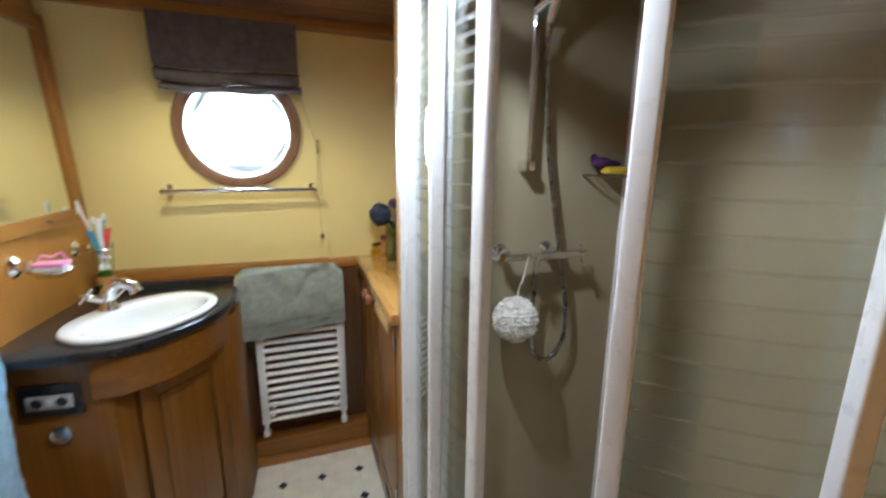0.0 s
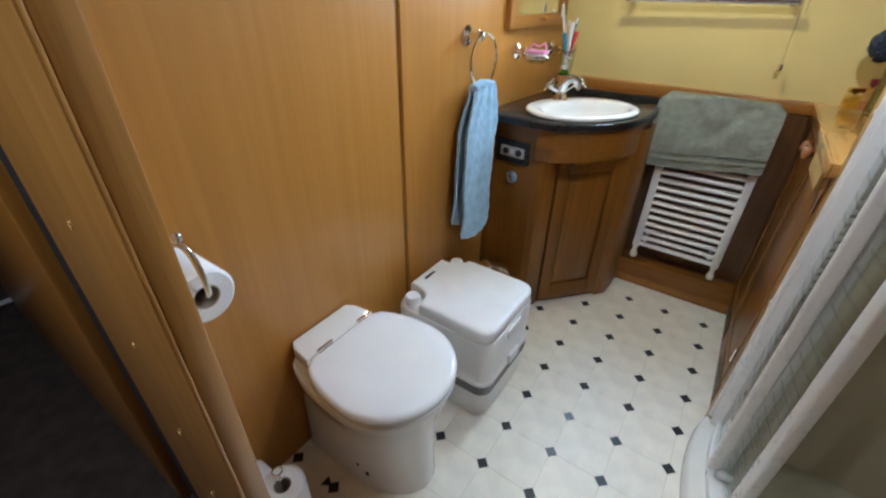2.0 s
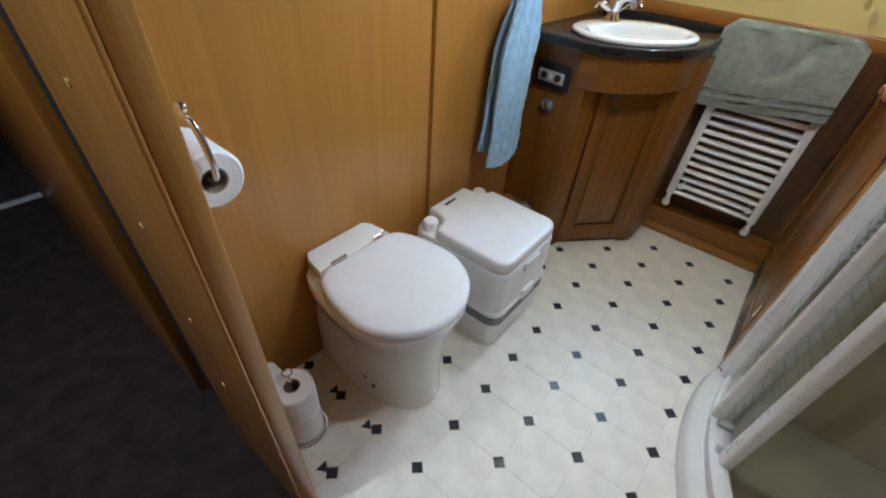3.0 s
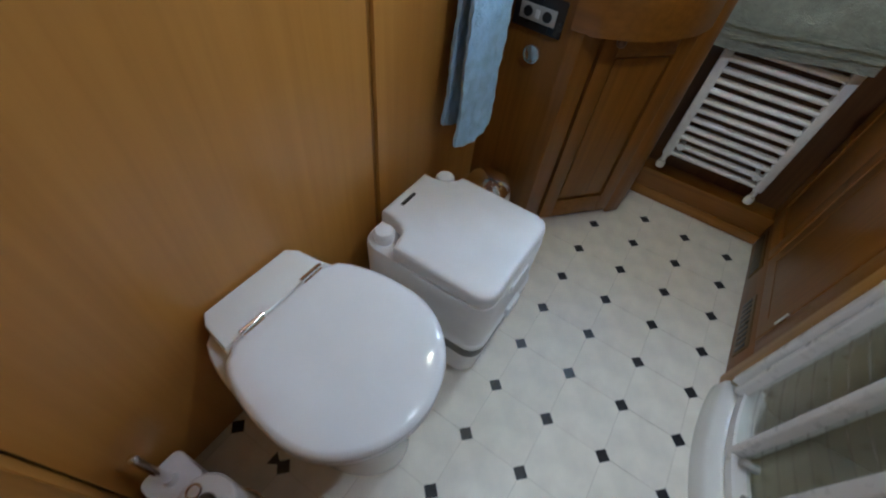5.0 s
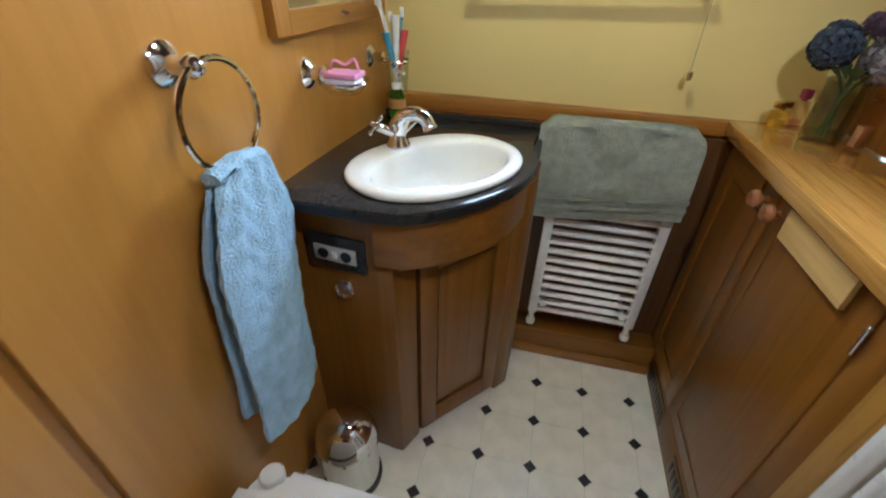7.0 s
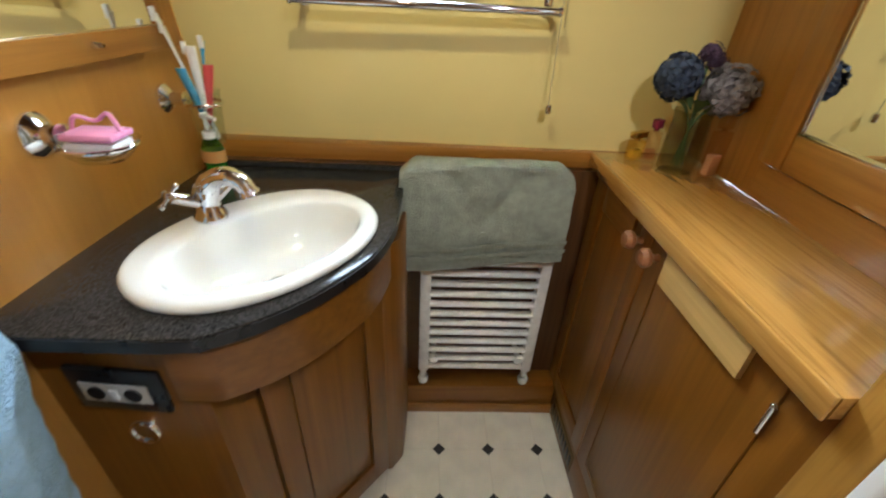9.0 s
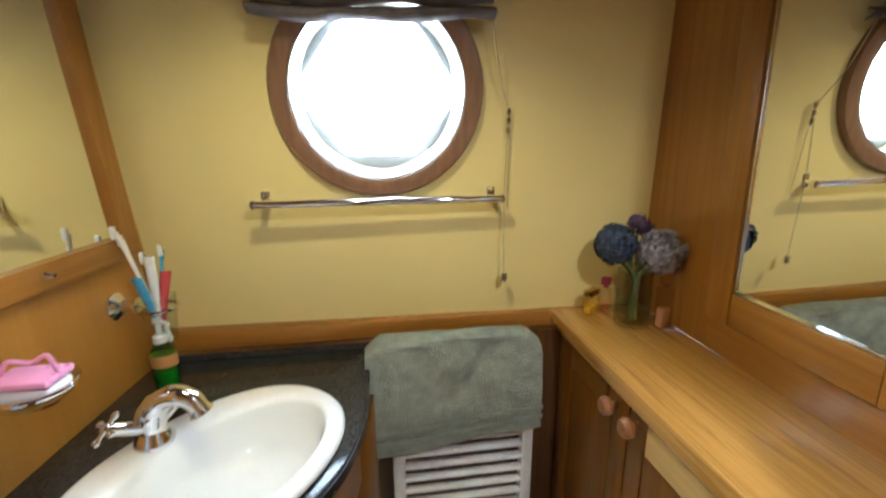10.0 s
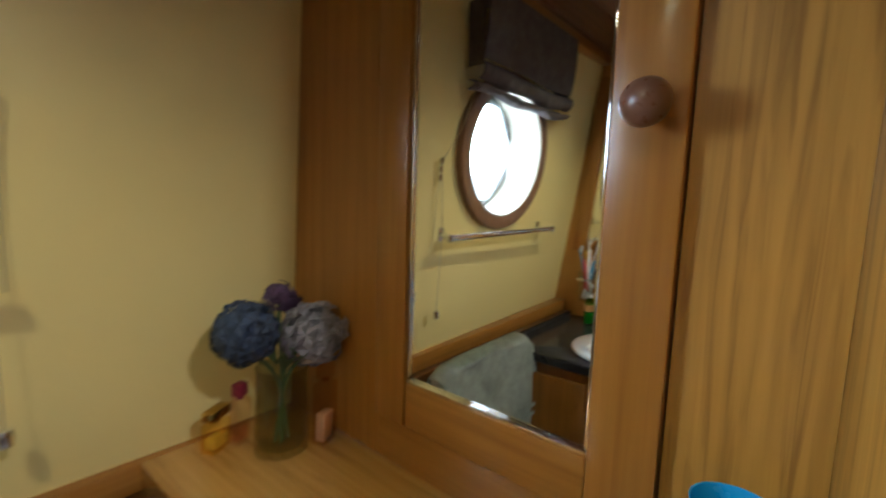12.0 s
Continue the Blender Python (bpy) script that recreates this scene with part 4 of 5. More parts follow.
def socket_panel():
    m = Matrix.Translation((-0.356, -0.3625, 0.723)) @ Matrix.Rotation(radians(-4.5), 4, "Z")
    t = thing("wall_socket", (-0.372, -0.366, 0.70), "black framed double socket plate on the washstand side", "socket")
    part("frame", box_bm(-0.073, 0.073, -0.010, 0.0, -0.045, 0.045, 0.005, m=m), black_plastic, t)
    part("plate", box_bm(-0.052, 0.052, -0.0145, -0.0115, -0.020, 0.020, 0.002, m=m), grey_plastic, t, "pale grey plate")
    for dx in (-0.028, 0.028):
        bm = bmesh.new()
        rod(bm, m @ Vector((dx, -0.0145, 0)), m @ Vector((dx, -0.017, 0)), 0.013, seg=18)
        part("outlet", bm, black_plastic, t, "round dark outlet")
    part("switch", box_bm(-0.006, 0.006, -0.018, -0.0145, -0.010, 0.010, 0.001, m=m), white_paint, t, "small rocker switch")
    t = thing("push_lock", (-0.352, -0.372, 0.595), "round chrome push button lock on the washstand", "lock")
    bm = bmesh.new()
    q = Matrix.Translation((-0.350, -0.3635, 0.620)) @ Vector((-0.08, -1, 0)).to_track_quat("Z", "Y").to_matrix().to_4x4()
    lathe(bm, [(0.026, 0), (0.0265, 0.006), (0.024, 0.010), (0.0205, 0.010), (0.019, 0.007), (0.0005, 0.0085)], None, 28, m=q)
    part("button", bm, chrome, t)


socket_panel()

# ---- worktop cabinet with leaning mirror cupboard ----


def base_cabinet():
    t = thing("base_cabinet", (0.66, -0.12, 0), "varnished wooden base cabinet with one framed and one flat door", "cabinet")
    part("body", box_bm(0.566, 0.80, -0.5295, 0.222, 0.0, 0.884), wood_cab, t, smooth=0)
    part("plinth_board", box_bm(0.556, 0.5655, -0.5295, 0.138, 0.0, 0.135, 0.002), wood_cab_y, t)
    part("end_stile", box_bm(0.552, 0.5655, -0.5295, -0.468, 0.136, 0.884, 0.002), wood_cab, t)
    part("end_stile", box_bm(0.552, 0.5655, 0.20, 0.222, 0.136, 0.884, 0.002), wood_cab, t)

    def knob(d, knob_y, x):
        bm = bmesh.new()
        lathe(bm, [(0.009, 0), (0.007, 0.008), (0.009, 0.014), (0.018, 0.020), (0.020, 0.028), (0.015, 0.037), (0.004, 0.040)], None, 18,
              m=Matrix.Translation((x, knob_y, 0.837)) @ Matrix.Rotation(radians(-90), 4, "Y"))
        part("knob", bm, knob_cab, d, "turned reddish wooden knob")

    def door(y0, y1, knob_y):
        d = part("door", box_bm(0.556, 0.5655, y0, y1, 0.138, 0.882, 0.001), wood_cab, t, "framed wooden door")
        w = 0.052
        for a, b, c, e, mat, nm in ((y0, y0 + w, 0.138, 0.882, wood_cab, "stile"), (y1 - w, y1, 0.138, 0.882, wood_cab, "stile"),
                                    (y0 + w + 0.0005, y1 - w - 0.0005, 0.138, 0.20, wood_cab_y, "rail"), (y0 + w + 0.0005, y1 - w - 0.0005, 0.80, 0.882, wood_cab_y, "rail")):
            part(nm, box_bm(0.547, 0.5555, a, b, c, e, 0.0015), mat, d)
        part("panel", box_bm(0.5505, 0.5555, y0 + w + 0.004, y1 - w - 0.004, 0.204, 0.796, 0.003), wood_cab, d)
        knob(d, knob_y, 0.547)

    def flat_door(y0, y1, knob_y):
        d = part("door", box_bm(0.549, 0.5655, y0, y1, 0.138, 0.882, 0.002), wood_cab, t, "flat veneered wooden door")
        part("bead", box_bm(0.5468, 0.5488, y1 - 0.052, y1 - 0.048, 0.185, 0.80, 0.0006), wood_cab, d)
        part("bead", box_bm(0.5468, 0.5488, y0 + 0.05, y1 - 0.053, 0.185, 0.189, 0.0006), wood_cab_y, d)
        knob(d, knob_y, 0.549)
    door(-0.106, 0.198, -0.068)
    flat_door(-0.467, -0.108, -0.138)
    # pale board over the southern door
    out = [(-0.176, 0.872), (-0.410, 0.872), (-0.410, 0.812), (-0.176, 0.806)]
    bm = rings(bmesh.new(), [[(0.5465, y, z) for y, z in out], [(0.538, y, z) for y, z in out]])
    part("name_board", bm, wood_pale, t, "bare pale wooden board")
    out = [(0.125, 0.872), (-0.035, 0.872), (-0.035, 0.808), (0.105, 0.812)]
    bm = rings(bmesh.new(), [[(0.5465, y, z) for y, z in out], [(0.540, y, z) for y, z in out]])
    part("name_board", bm, wood_cab_y, t, "flat wooden board")
    for zc in (0.80, 0.25):
        bm = bmesh.new()
        rod(bm, (0.547, -0.4675, zc - 0.025), (0.547, -0.4675, zc + 0.025), 0.004)
        ball(bm, (0.547, -0.4675, zc + 0.027), 0.005, seg=8)
        part("hinge", bm, chrome, t, "small steel hinge")
    for y0, y1 in ((-0.463, -0.235), (-0.09, 0.125)):
        part("vent_frame", box_bm(0.552, 0.5575, y0, y1, 0.022, 0.098, 0.002), plain("bronze_vent", (0.22, 0.15, 0.08), 0.35, 1.0), t, "dull bronze vent frame")
        for k in range(9):
            yy = y0 + 0.016 + k * (y1 - y0 - 0.032) / 8
            part("slot", box_bm(0.5508, 0.5528, yy - 0.008, yy + 0.008, 0.036, 0.084, 0.0005), black_plastic, t)


base_cabinet()


def worktop():
    t = thing("worktop", (0.66, -0.12, 0.90), "light oak worktop with a rounded front edge", "worktop")
    bm = prism([(0.5315, -0.5295), (0.80, -0.5295), (0.80, 0.242), (0.5315, 0.242)], 0.8845, 0.920, 0.003)
    part("board", bm, wood_top, t)
    part("edge_strip", box_bm(0.524, 0.531, -0.5295, 0.242, 0.882, 0.9205, 0.003), wood_top, t, "rounded oak edge strip")


worktop()


def front_board(y0, y1, z0, z1, d0, d1, bevel=0.0):
    """A board on the cupboard front, from d0 to d1 in front of it."""
    bm = bmesh.new()
    lo = [[(east(y0, z) - d1, y0, z), (east(y1, z) - d1, y1, z), (east(y1, z) - d0, y1, z), (east(y0, z) - d0, y0, z)] for z in (z0, z1)]
    rings(bm, lo)
    if bevel:
        bmesh.ops.bevel(bm, geom=bm.edges[:], offset=bevel, segments=2, affect="EDGES", profile=0.5)
    return bm


def mirror_cupboard():
    t = thing("mirror_cupboard", (0.80, -0.15, 0.92), "wooden wall cupboard with a mirrored door above the worktop", "cupboard")
    zt = 1.868
    part("face_board", front_board(-0.008, 0.27, 0.9205, zt, -0.02, 0.0), wood_red, t)
    part("face_board", front_board(-0.5295, -0.4120, 0.9205, zt, -0.02, 0.0), wood_oak, t)
    part("bottom_rail", front_board(-0.4115, -0.0085, 0.9205, 0.992, -0.02, 0.0), wood_red_y, t)
    part("back", front_board(-0.4155, -0.0085, 0.9925, zt, -0.06, -0.03), wood_red, t, smooth=0)
    door = part("door", front_board(-0.410, -0.012, 0.998, 1.86, -0.012, 0.0), wood_red, t, "mirrored door")
    w = 0.062
    part("stile", front_board(-0.410, -0.410 + w + 0.005, 0.998, 1.86, 0.0005, 0.014, 0.003), wood_red, door)
    part("stile", front_board(-0.012 - w, -0.012, 0.998, 1.86, 0.0005, 0.014, 0.003), wood_red, door)
    part("rail", front_board(-0.343, -0.0775, 0.998, 1.066, 0.0005, 0.014, 0.003), wood_red_y, door)
    part("rail", front_board(-0.343, -0.0775, 1.80, 1.86, 0.0005, 0.014, 0.003), wood_red_y, door)
    part("mirror_glass", front_board(-0.3435, -0.0765, 1.0655, 1.801, 0.001, 0.006), mirror, door, "silvered mirror glass", smooth=0)
    part("bead", front_board(-0.343, -0.0775, 1.0665, 1.071, 0.006, 0.012, 0.001), chrome, door, "bevelled bright glass edge")
    part("bead", front_board(-0.343, -0.3395, 1.072, 1.80, 0.006, 0.010, 0.001), chrome, door, "bevelled bright glass edge")
    part("bead", front_board(-0.081, -0.0775, 1.072, 1.80, 0.006, 0.010, 0.001), chrome, door, "bevelled bright glass edge")
    bm = bmesh.new()
    p = (east(-0.38, 1.418) - 0.014, -0.380, 1.418)
    lathe(bm, [(0.012, 0), (0.010, 0.008), (0.011, 0.013), (0.019, 0.020), (0.0215, 0.030), (0.018, 0.040), (0.008, 0.046), (0.001, 0.047)], None, 22,
          m=Matrix.Translation(p) @ Matrix.Rotation(radians(-90), 4, "Y"))
    part("knob", bm, knob_wood, door, "turned brown wooden knob")


mirror_cupboard()

# ---- on the worktop ----


def vase():
    p = Vector((0.683, 0.121, 0.920))
    t = thing("flower_vase", p, "tall greenish glass vase with blue and lilac hydrangeas", "vase")
    bm = bmesh.new()
    lathe(bm, [(0.036, 0.0), (0.041, 0.004), (0.042, 0.03), (0.040, 0.085), (0.039, 0.125), (0.041, 0.14), (0.039, 0.14), (0.036, 0.125), (0.037, 0.085), (0.039, 0.03), (0.034, 0.012)], p, 24)
    part("glass", bm, vase_glass, t, "greenish clear glass")
    rng = random.Random(5)
    heads = ((-0.060, 0.0, 0.205, 0.044, flower_blue, "hydrangea"), (0.052, -0.012, 0.185, 0.050, flower_lilac, "hydrangea"), (0.004, 0.02, 0.25, 0.024, flower_plum, "small_flower"), (0.03, 0.03, 0.235, 0.02, flower_plum, "small_flower"))
    for dx, dy, dz, r, mat, nm in heads:
        c = p + Vector((dx, dy, dz))
        bm = bmesh.new()
        n = 84 if r > 0.03 else 34
        for k in range(n):
            zz = 1 - 2 * (k + 0.5) / n
            a = k * 2.39996
            rr = math.sqrt(1 - zz * zz)
            d = Vector((rr * math.cos(a), rr * math.sin(a), zz))
            q = c + d * r * rng.uniform(0.70, 1.10)
            u = d.cross(Vector((rng.uniform(-1, 1), rng.uniform(-1, 1), rng.uniform(-1, 1)))).normalized()
            v = d.cross(u)
            s = r * rng.uniform(0.22, 0.36)
            for kk in range(4):
                b = kk * math.pi / 2
                w1 = u * math.cos(b) + v * math.sin(b)
                w2 = v * math.cos(b) - u * math.sin(b)
                tip = q + w1 * s * 1.35 - d * s * 0.25
                va = [bm.verts.new(x) for x in (q, q + w1 * s * 0.7 + w2 * s * 0.6 + d * s * 0.2, tip, q + w1 * s * 0.7 - w2 * s * 0.6 + d * s * 0.2)]
                bm.faces.new(va)
        ball(bm, c, r * 0.66, seg=10)
        part(nm, bm, mat, t, "mass of small petals", smooth=0)
        bm = bmesh.new()
        tube(bm, spline([p + Vector((-dx * 0.2, -dy * 0.2, 0.015)), p + Vector((dx * 0.15, dy * 0.15, 0.12)), c - Vector((0, 0, r * 0.5))], 5), 0.0028, 7)
        part("stem", bm, leaf_green, t, "green stem")
    for k in range(5):
        bm = bmesh.new()
        a = k * 1.3 + 0.4
        root = p + Vector((0.012 * math.cos(a), 0.012 * math.sin(a), 0.135))
        tip = root + Vector((0.05 * math.cos(a), 0.05 * math.sin(a), 0.035))
        side = Vector((-math.sin(a), math.cos(a), 0)) * 0.016
        mid = root.lerp(tip, 0.5) + Vector((0, 0, 0.012))
        rings(bm, [[root, root + Vector((0, 0, 0.001))], [mid - side, mid - side + Vector((0, 0, 0.001))], [tip, tip + Vector((0, 0, 0.001))], [mid + side, mid + side + Vector((0, 0, 0.001))], [root, root + Vector((0, 0, 0.001))]], cap=False, close=False)
        v = [bm.verts.new(q) for q in (root, mid - side, tip, mid + side)]
        bm.faces.new(v)
        part("leaf", bm, leaf_green, t, "dark green leaf")


vase()


def perfume(p, w, d, h, glass_mat, liquid, cap_mat, cap, label, turn=0.0, fill=0.6):
    p = Vector(p)
    m = Matrix.Translation(p) @ Matrix.Rotation(turn, 4, "Z")
    t = thing("perfume_bottle", p, label, "perfume", "perfume bottles")
    part("bottle", box_bm(-w / 2, w / 2, -d / 2, d / 2, 0, h, 0.004, m=m), glass_mat, t)
    part("perfume", box_bm(-w / 2 + 0.004, w / 2 - 0.004, -d / 2 + 0.004, d / 2 - 0.004, 0.005, h * fill, 0.003, m=m), liquid, t)
    cw, ch = cap
    bm = bmesh.new()
    lathe(bm, [(0.006, h), (0.006, h + 0.006)], None, 12, m=m)
    box(bm, -cw / 2, cw / 2, -d / 2 * 0.8, d / 2 * 0.8, h + 0.005, h + 0.005 + ch, 0.003, m=m)
    part("cap", bm, cap_mat, t)


perfume((0.614, 0.196, 0.9205), 0.042, 0.026, 0.048, amber_glass, amber_liquid, gold_metal, (0.044, 0.016), "small square amber perfume bottle with a gold cap", 0.5, 0.5)
perfume((0.742, 0.088, 0.9205), 0.036, 0.026, 0.105, rose_glass, rose_liquid, rose_glass, (0.026, 0.034), "tall rose tinted perfume bottle with a clear cap", 0.3, 0.5)
perfume((0.648, 0.188, 0.9205), 0.03, 0.022, 0.075, rose_glass, red_glass, plain("red_cap", (0.20, 0.018, 0.04), 0.3), (0.022, 0.022), "small clear perfume bottle with a red cap", 0.4, 0.4)


def blue_beaker():
    p = Vector((0.688, -0.474, 0.9205))
    t = thing("plastic_jug", p, "bright sky blue plastic jug with a flared rim", "jug")
    bm = bmesh.new()
    lathe(bm, [(0.028, 0), (0.032, 0.003), (0.034, 0.07), (0.030, 0.125), (0.025, 0.150), (0.028, 0.174), (0.033, 0.186), (0.0315, 0.186), (0.026, 0.172), (0.023, 0.150), (0.027, 0.125), (0.031, 0.06), (0.022, 0.006)], p, 28)
    part("body", bm, blue_plastic, t)
    bm = bmesh.new()
    tube(bm, spline([p + Vector((0.026, -0.006, 0.155)), p + Vector((0.050, -0.012, 0.147)), p + Vector((0.052, -0.014, 0.10)), p + Vector((0.027, -0.006, 0.065))], 5), 0.004, 8)
    part("handle", bm, blue_plastic, t)


blue_beaker()

# ---- toilets ----


def lid_outline(x_back, x_front, cy, half, n=36, back_half=None):
    """A rounded D, straight at the back."""
    bh = back_half or half * 0.72
    xm = x_back + (x_front - x_back) * 0.52
    pts = []
    for k in range(n + 1):
        a = -math.pi / 2 + math.pi * k / n
        pts.append((xm + (x_front - xm) * math.cos(a), cy + half * math.sin(a)))
    for k in range(1, 9):
        s = k / 9
        e = 1 - math.sqrt(1 - s * s)
        pts.append((xm + (x_back - xm) * s, cy + half + (bh - half) * e))
    pts.append((x_back, cy + bh))
    pts.append((x_back, cy - bh))
    for k in range(8, 0, -1):
        s = k / 9
        e = 1 - math.sqrt(1 - s * s)
        pts.append((xm + (x_back - xm) * s, cy - half + (half - bh) * e))
    return pts


def scaled(pts, c, k):
    return [(c[0] + (x - c[0]) * k, c[1] + (y - c[1]) * k) for x, y in pts]


def dome(bm, pts, c, levels):
    """Stacks scaled copies of an outline."""
    return rings(bm, [[(x, y, z) for x, y in scaled(pts, c, k)] for k, z in levels])


def toilet():
    cy = -1.262
    t = thing("toilet", (-0.28, cy, 0), "white porcelain toilet with closed lid against the wooden wall", "toilet")
    seat = lid_outline(-0.402, -0.055, cy, 0.176, back_half=0.108)
    # pan: pedestal widening to the rim
    bm = bmesh.new()
    c = (-0.26, cy)
    lo = []
    foot = lid_outline(-0.485, -0.098, cy, 0.120, back_half=0.118)
    rim = lid_outline(-0.492, -0.070, cy, 0.166, back_half=0.098)
    for z, k, s in ((0.0, 0, 1.0), (0.012, 0, 1.0), (0.03, 0.0, 0.985), (0.14, 0.02, 0.975), (0.22, 0.18, 0.98), (0.28, 0.48, 0.985), (0.325, 0.80, 0.99), (0.35, 0.96, 1.0), (0.378, 1.0, 1.0), (0.384, 1.0, 0.985)):
        lo.append([(c[0] + (a[0] + (b[0] - a[0]) * k - c[0]) * s, c[1] + (a[1] + (b[1] - a[1]) * k - c[1]) * s, z) for a, b in zip(foot, rim)])
    rings(bm, lo)
    part("pan", bm, porcelain, t, smooth=50)
    # back block under the hinges
    back = [(-0.4945, cy - 0.098), (-0.4945, cy + 0.098), (-0.47, cy + 0.114), (-0.404, cy + 0.122), (-0.404, cy - 0.122), (-0.47, cy - 0.114)]
    part("back_deck", prism(back, 0.3845, 0.427, 0.007), porcelain, t)
    bm = bmesh.new()
    dome(bm, seat, (-0.24, cy), ((0.985, 0.386), (1.0, 0.390), (1.0, 0.402), (0.985, 0.406)))
    part("seat", bm, seat_plastic, t, "white seat ring")
    bm = bmesh.new()
    dome(bm, seat, (-0.24, cy), ((0.985, 0.4075), (1.004, 0.411), (1.006, 0.420), (0.985, 0.4275), (0.93, 0.4315), (0.7, 0.435), (0.35, 0.4365)))
    part("lid", bm, seat_plastic, t, "closed white lid", smooth=50)
    for y in (cy - 0.062, cy + 0.083):
        bm = box_bm(-0.411, -0.394, y - 0.024, y + 0.024, 0.4272, 0.4305, 0.001)
        rod(bm, (-0.4025, y - 0.026, 0.4325), (-0.4025, y + 0.026, 0.4325), 0.0048)
        for yy in (y - 0.012, y + 0.012):
            rod(bm, (-0.4025, yy - 0.002, 0.4325), (-0.4025, yy + 0.002, 0.4325), 0.0056)
        part("hinge", bm, chrome, t, "chrome hinge")
    for x, z in ((-0.27, 0.085), (-0.235, 0.07)):
        bm = bmesh.new()
        rod(bm, (x, cy - 0.119, z), (x, cy - 0.1145, z), 0.006)
        part("fixing_hole", bm, black_plastic, t, "dark fixing hole")


toilet()


def rounded(x0, x1, y0, y1, r, n=6, rb=None):
    """A rounded rectangle; rb: the radius at the back."""
    pts = []
    for cx, cy, a0, rr in ((x1, y1, 0, r), (x0, y1, 90, rb or r), (x0, y0, 180, rb or r), (x1, y0, 270, r)):
        sx, sy = (-1 if cx == x1 else 1), (-1 if cy == y1 else 1)
        for k in range(n + 1):
            a = radians(a0 + 90 * k / n)
            pts.append((cx + sx * rr + rr * math.cos(a), cy + sy * rr + rr * math.sin(a)))
    return pts


def portable_toilet():
    y0, y1, x0, x1 = -1.000, -0.672, -0.440, -0.072
    cy = (y0 + y1) / 2
    c = ((x0 + x1) / 2, cy)
    t = thing("portable_toilet", (c[0], c[1], 0), "white and grey plastic portable toilet with its lid shut", "portable toilet")
    full = rounded(x0, x1, y0, y1, 0.045)
    bm = bmesh.new()
    dome(bm, full, c, ((0.93, 0.0), (0.945, 0.006), (0.965, 0.06), (0.985, 0.118)))
    part("waste_tank", bm, pot_plastic, t)
    bm = bmesh.new()
    dome(bm, full, c, ((0.99, 0.1185), (1.008, 0.121), (1.012, 0.150), (1.0, 0.158)))
    part("grey_band", bm, pot_grey, t, "grey plastic band")
    bm = bmesh.new()
    dome(bm, full, c, ((1.006, 0.1585), (1.022, 0.163), (1.018, 0.174), (0.995, 0.178), (0.985, 0.20), (0.995, 0.30), (1.0, 0.335), (0.985, 0.343)))
    part("upper_body", bm, pot_plastic, t)
    part("clip", box_bm(x1 - 0.001, x1 + 0.012, cy - 0.02, cy + 0.05, 0.162, 0.20, 0.004), pot_plastic, t)
    # lid with notches at the back for the caps
    notch_s = [(-0.437, y0 + 0.085), (-0.405, y0 + 0.083), (-0.372, y0 + 0.075), (-0.352, y0 + 0.058), (-0.345, y0 + 0.030), (-0.338, y0 + 0.004)]
    notch_n = [(-0.345, y1 - 0.004), (-0.352, y1 - 0.024), (-0.37, y1 - 0.046), (-0.40, y1 - 0.058), (-0.437, y1 - 0.06)]
    front = [p for p in rounded(-0.437, x1 - 0.003, y0 + 0.004, y1 - 0.004, 0.045, 8) if p[0] > -0.3]
    north_half = [p for p in front if p[1] > cy]
    south_half = [p for p in front if p[1] <= cy]
    out = notch_s + south_half + north_half[:] + notch_n
    bm = bmesh.new()
    dome(bm, out, c, ((0.985, 0.3435), (1.0, 0.348), (1.0, 0.374), (0.99, 0.383), (0.965, 0.3865), (0.90, 0.388)))
    part("lid", bm, pot_plastic, t, "shut white lid", smooth=50)
    bm = box_bm(-0.412, -0.402, cy - 0.035, cy + 0.02, 0.3875, 0.3892, 0.0005)
    part("maker_mark", bm, black_plastic, t, "plain dark mark")
    for y, h, r in ((y0 + 0.042, 0.375, 0.026), (y1 - 0.015, 0.368, 0.026)):
        bm = bmesh.new()
        lathe(bm, [(0.024, 0.34), (0.024, 0.352), (r, 0.354), (r + 0.001, h - 0.006), (r - 0.004, h + 0.002), (0.004, h + 0.004)], (-0.395, y, 0), 22)
        part("cap", bm, pot_plastic, t, "round ribbed cap")
    bm = box_bm(x1 - 0.002, x1 + 0.006, cy - 0.045, cy + 0.045, 0.30, 0.332, 0.004)
    part("front_catch", bm, pot_plastic, t)


portable_toilet()


def pedal_bin():
    p = Vector((-0.345, -0.475, 0))
    t = thing("waste_bin", p, "small polished steel bin with a domed lid beside the washstand", "bin")
    bm = bmesh.new()
    lathe(bm, [(0.070, 0), (0.078, 0.004), (0.080, 0.165), (0.081, 0.170), (0.081, 0.180)], p, 32)
    part("drum", bm, chrome, t)
    bm = bmesh.new()
    lathe(bm, [(0.083, 0.1805), (0.084, 0.193), (0.0795, 0.219), (0.068, 0.243), (0.050, 0.260), (0.028, 0.270), (0.006, 0.273)], p, 32)
    part("lid", bm, chrome, t, "domed polished lid")
    bm = bmesh.new()
    lathe(bm, [(0.074, -0.001), (0.084, 0.002), (0.084, 0.012), (0.080, 0.014)], p, 32)
    part("base_ring", bm, black_plastic, t, "black plastic base")


pedal_bin()


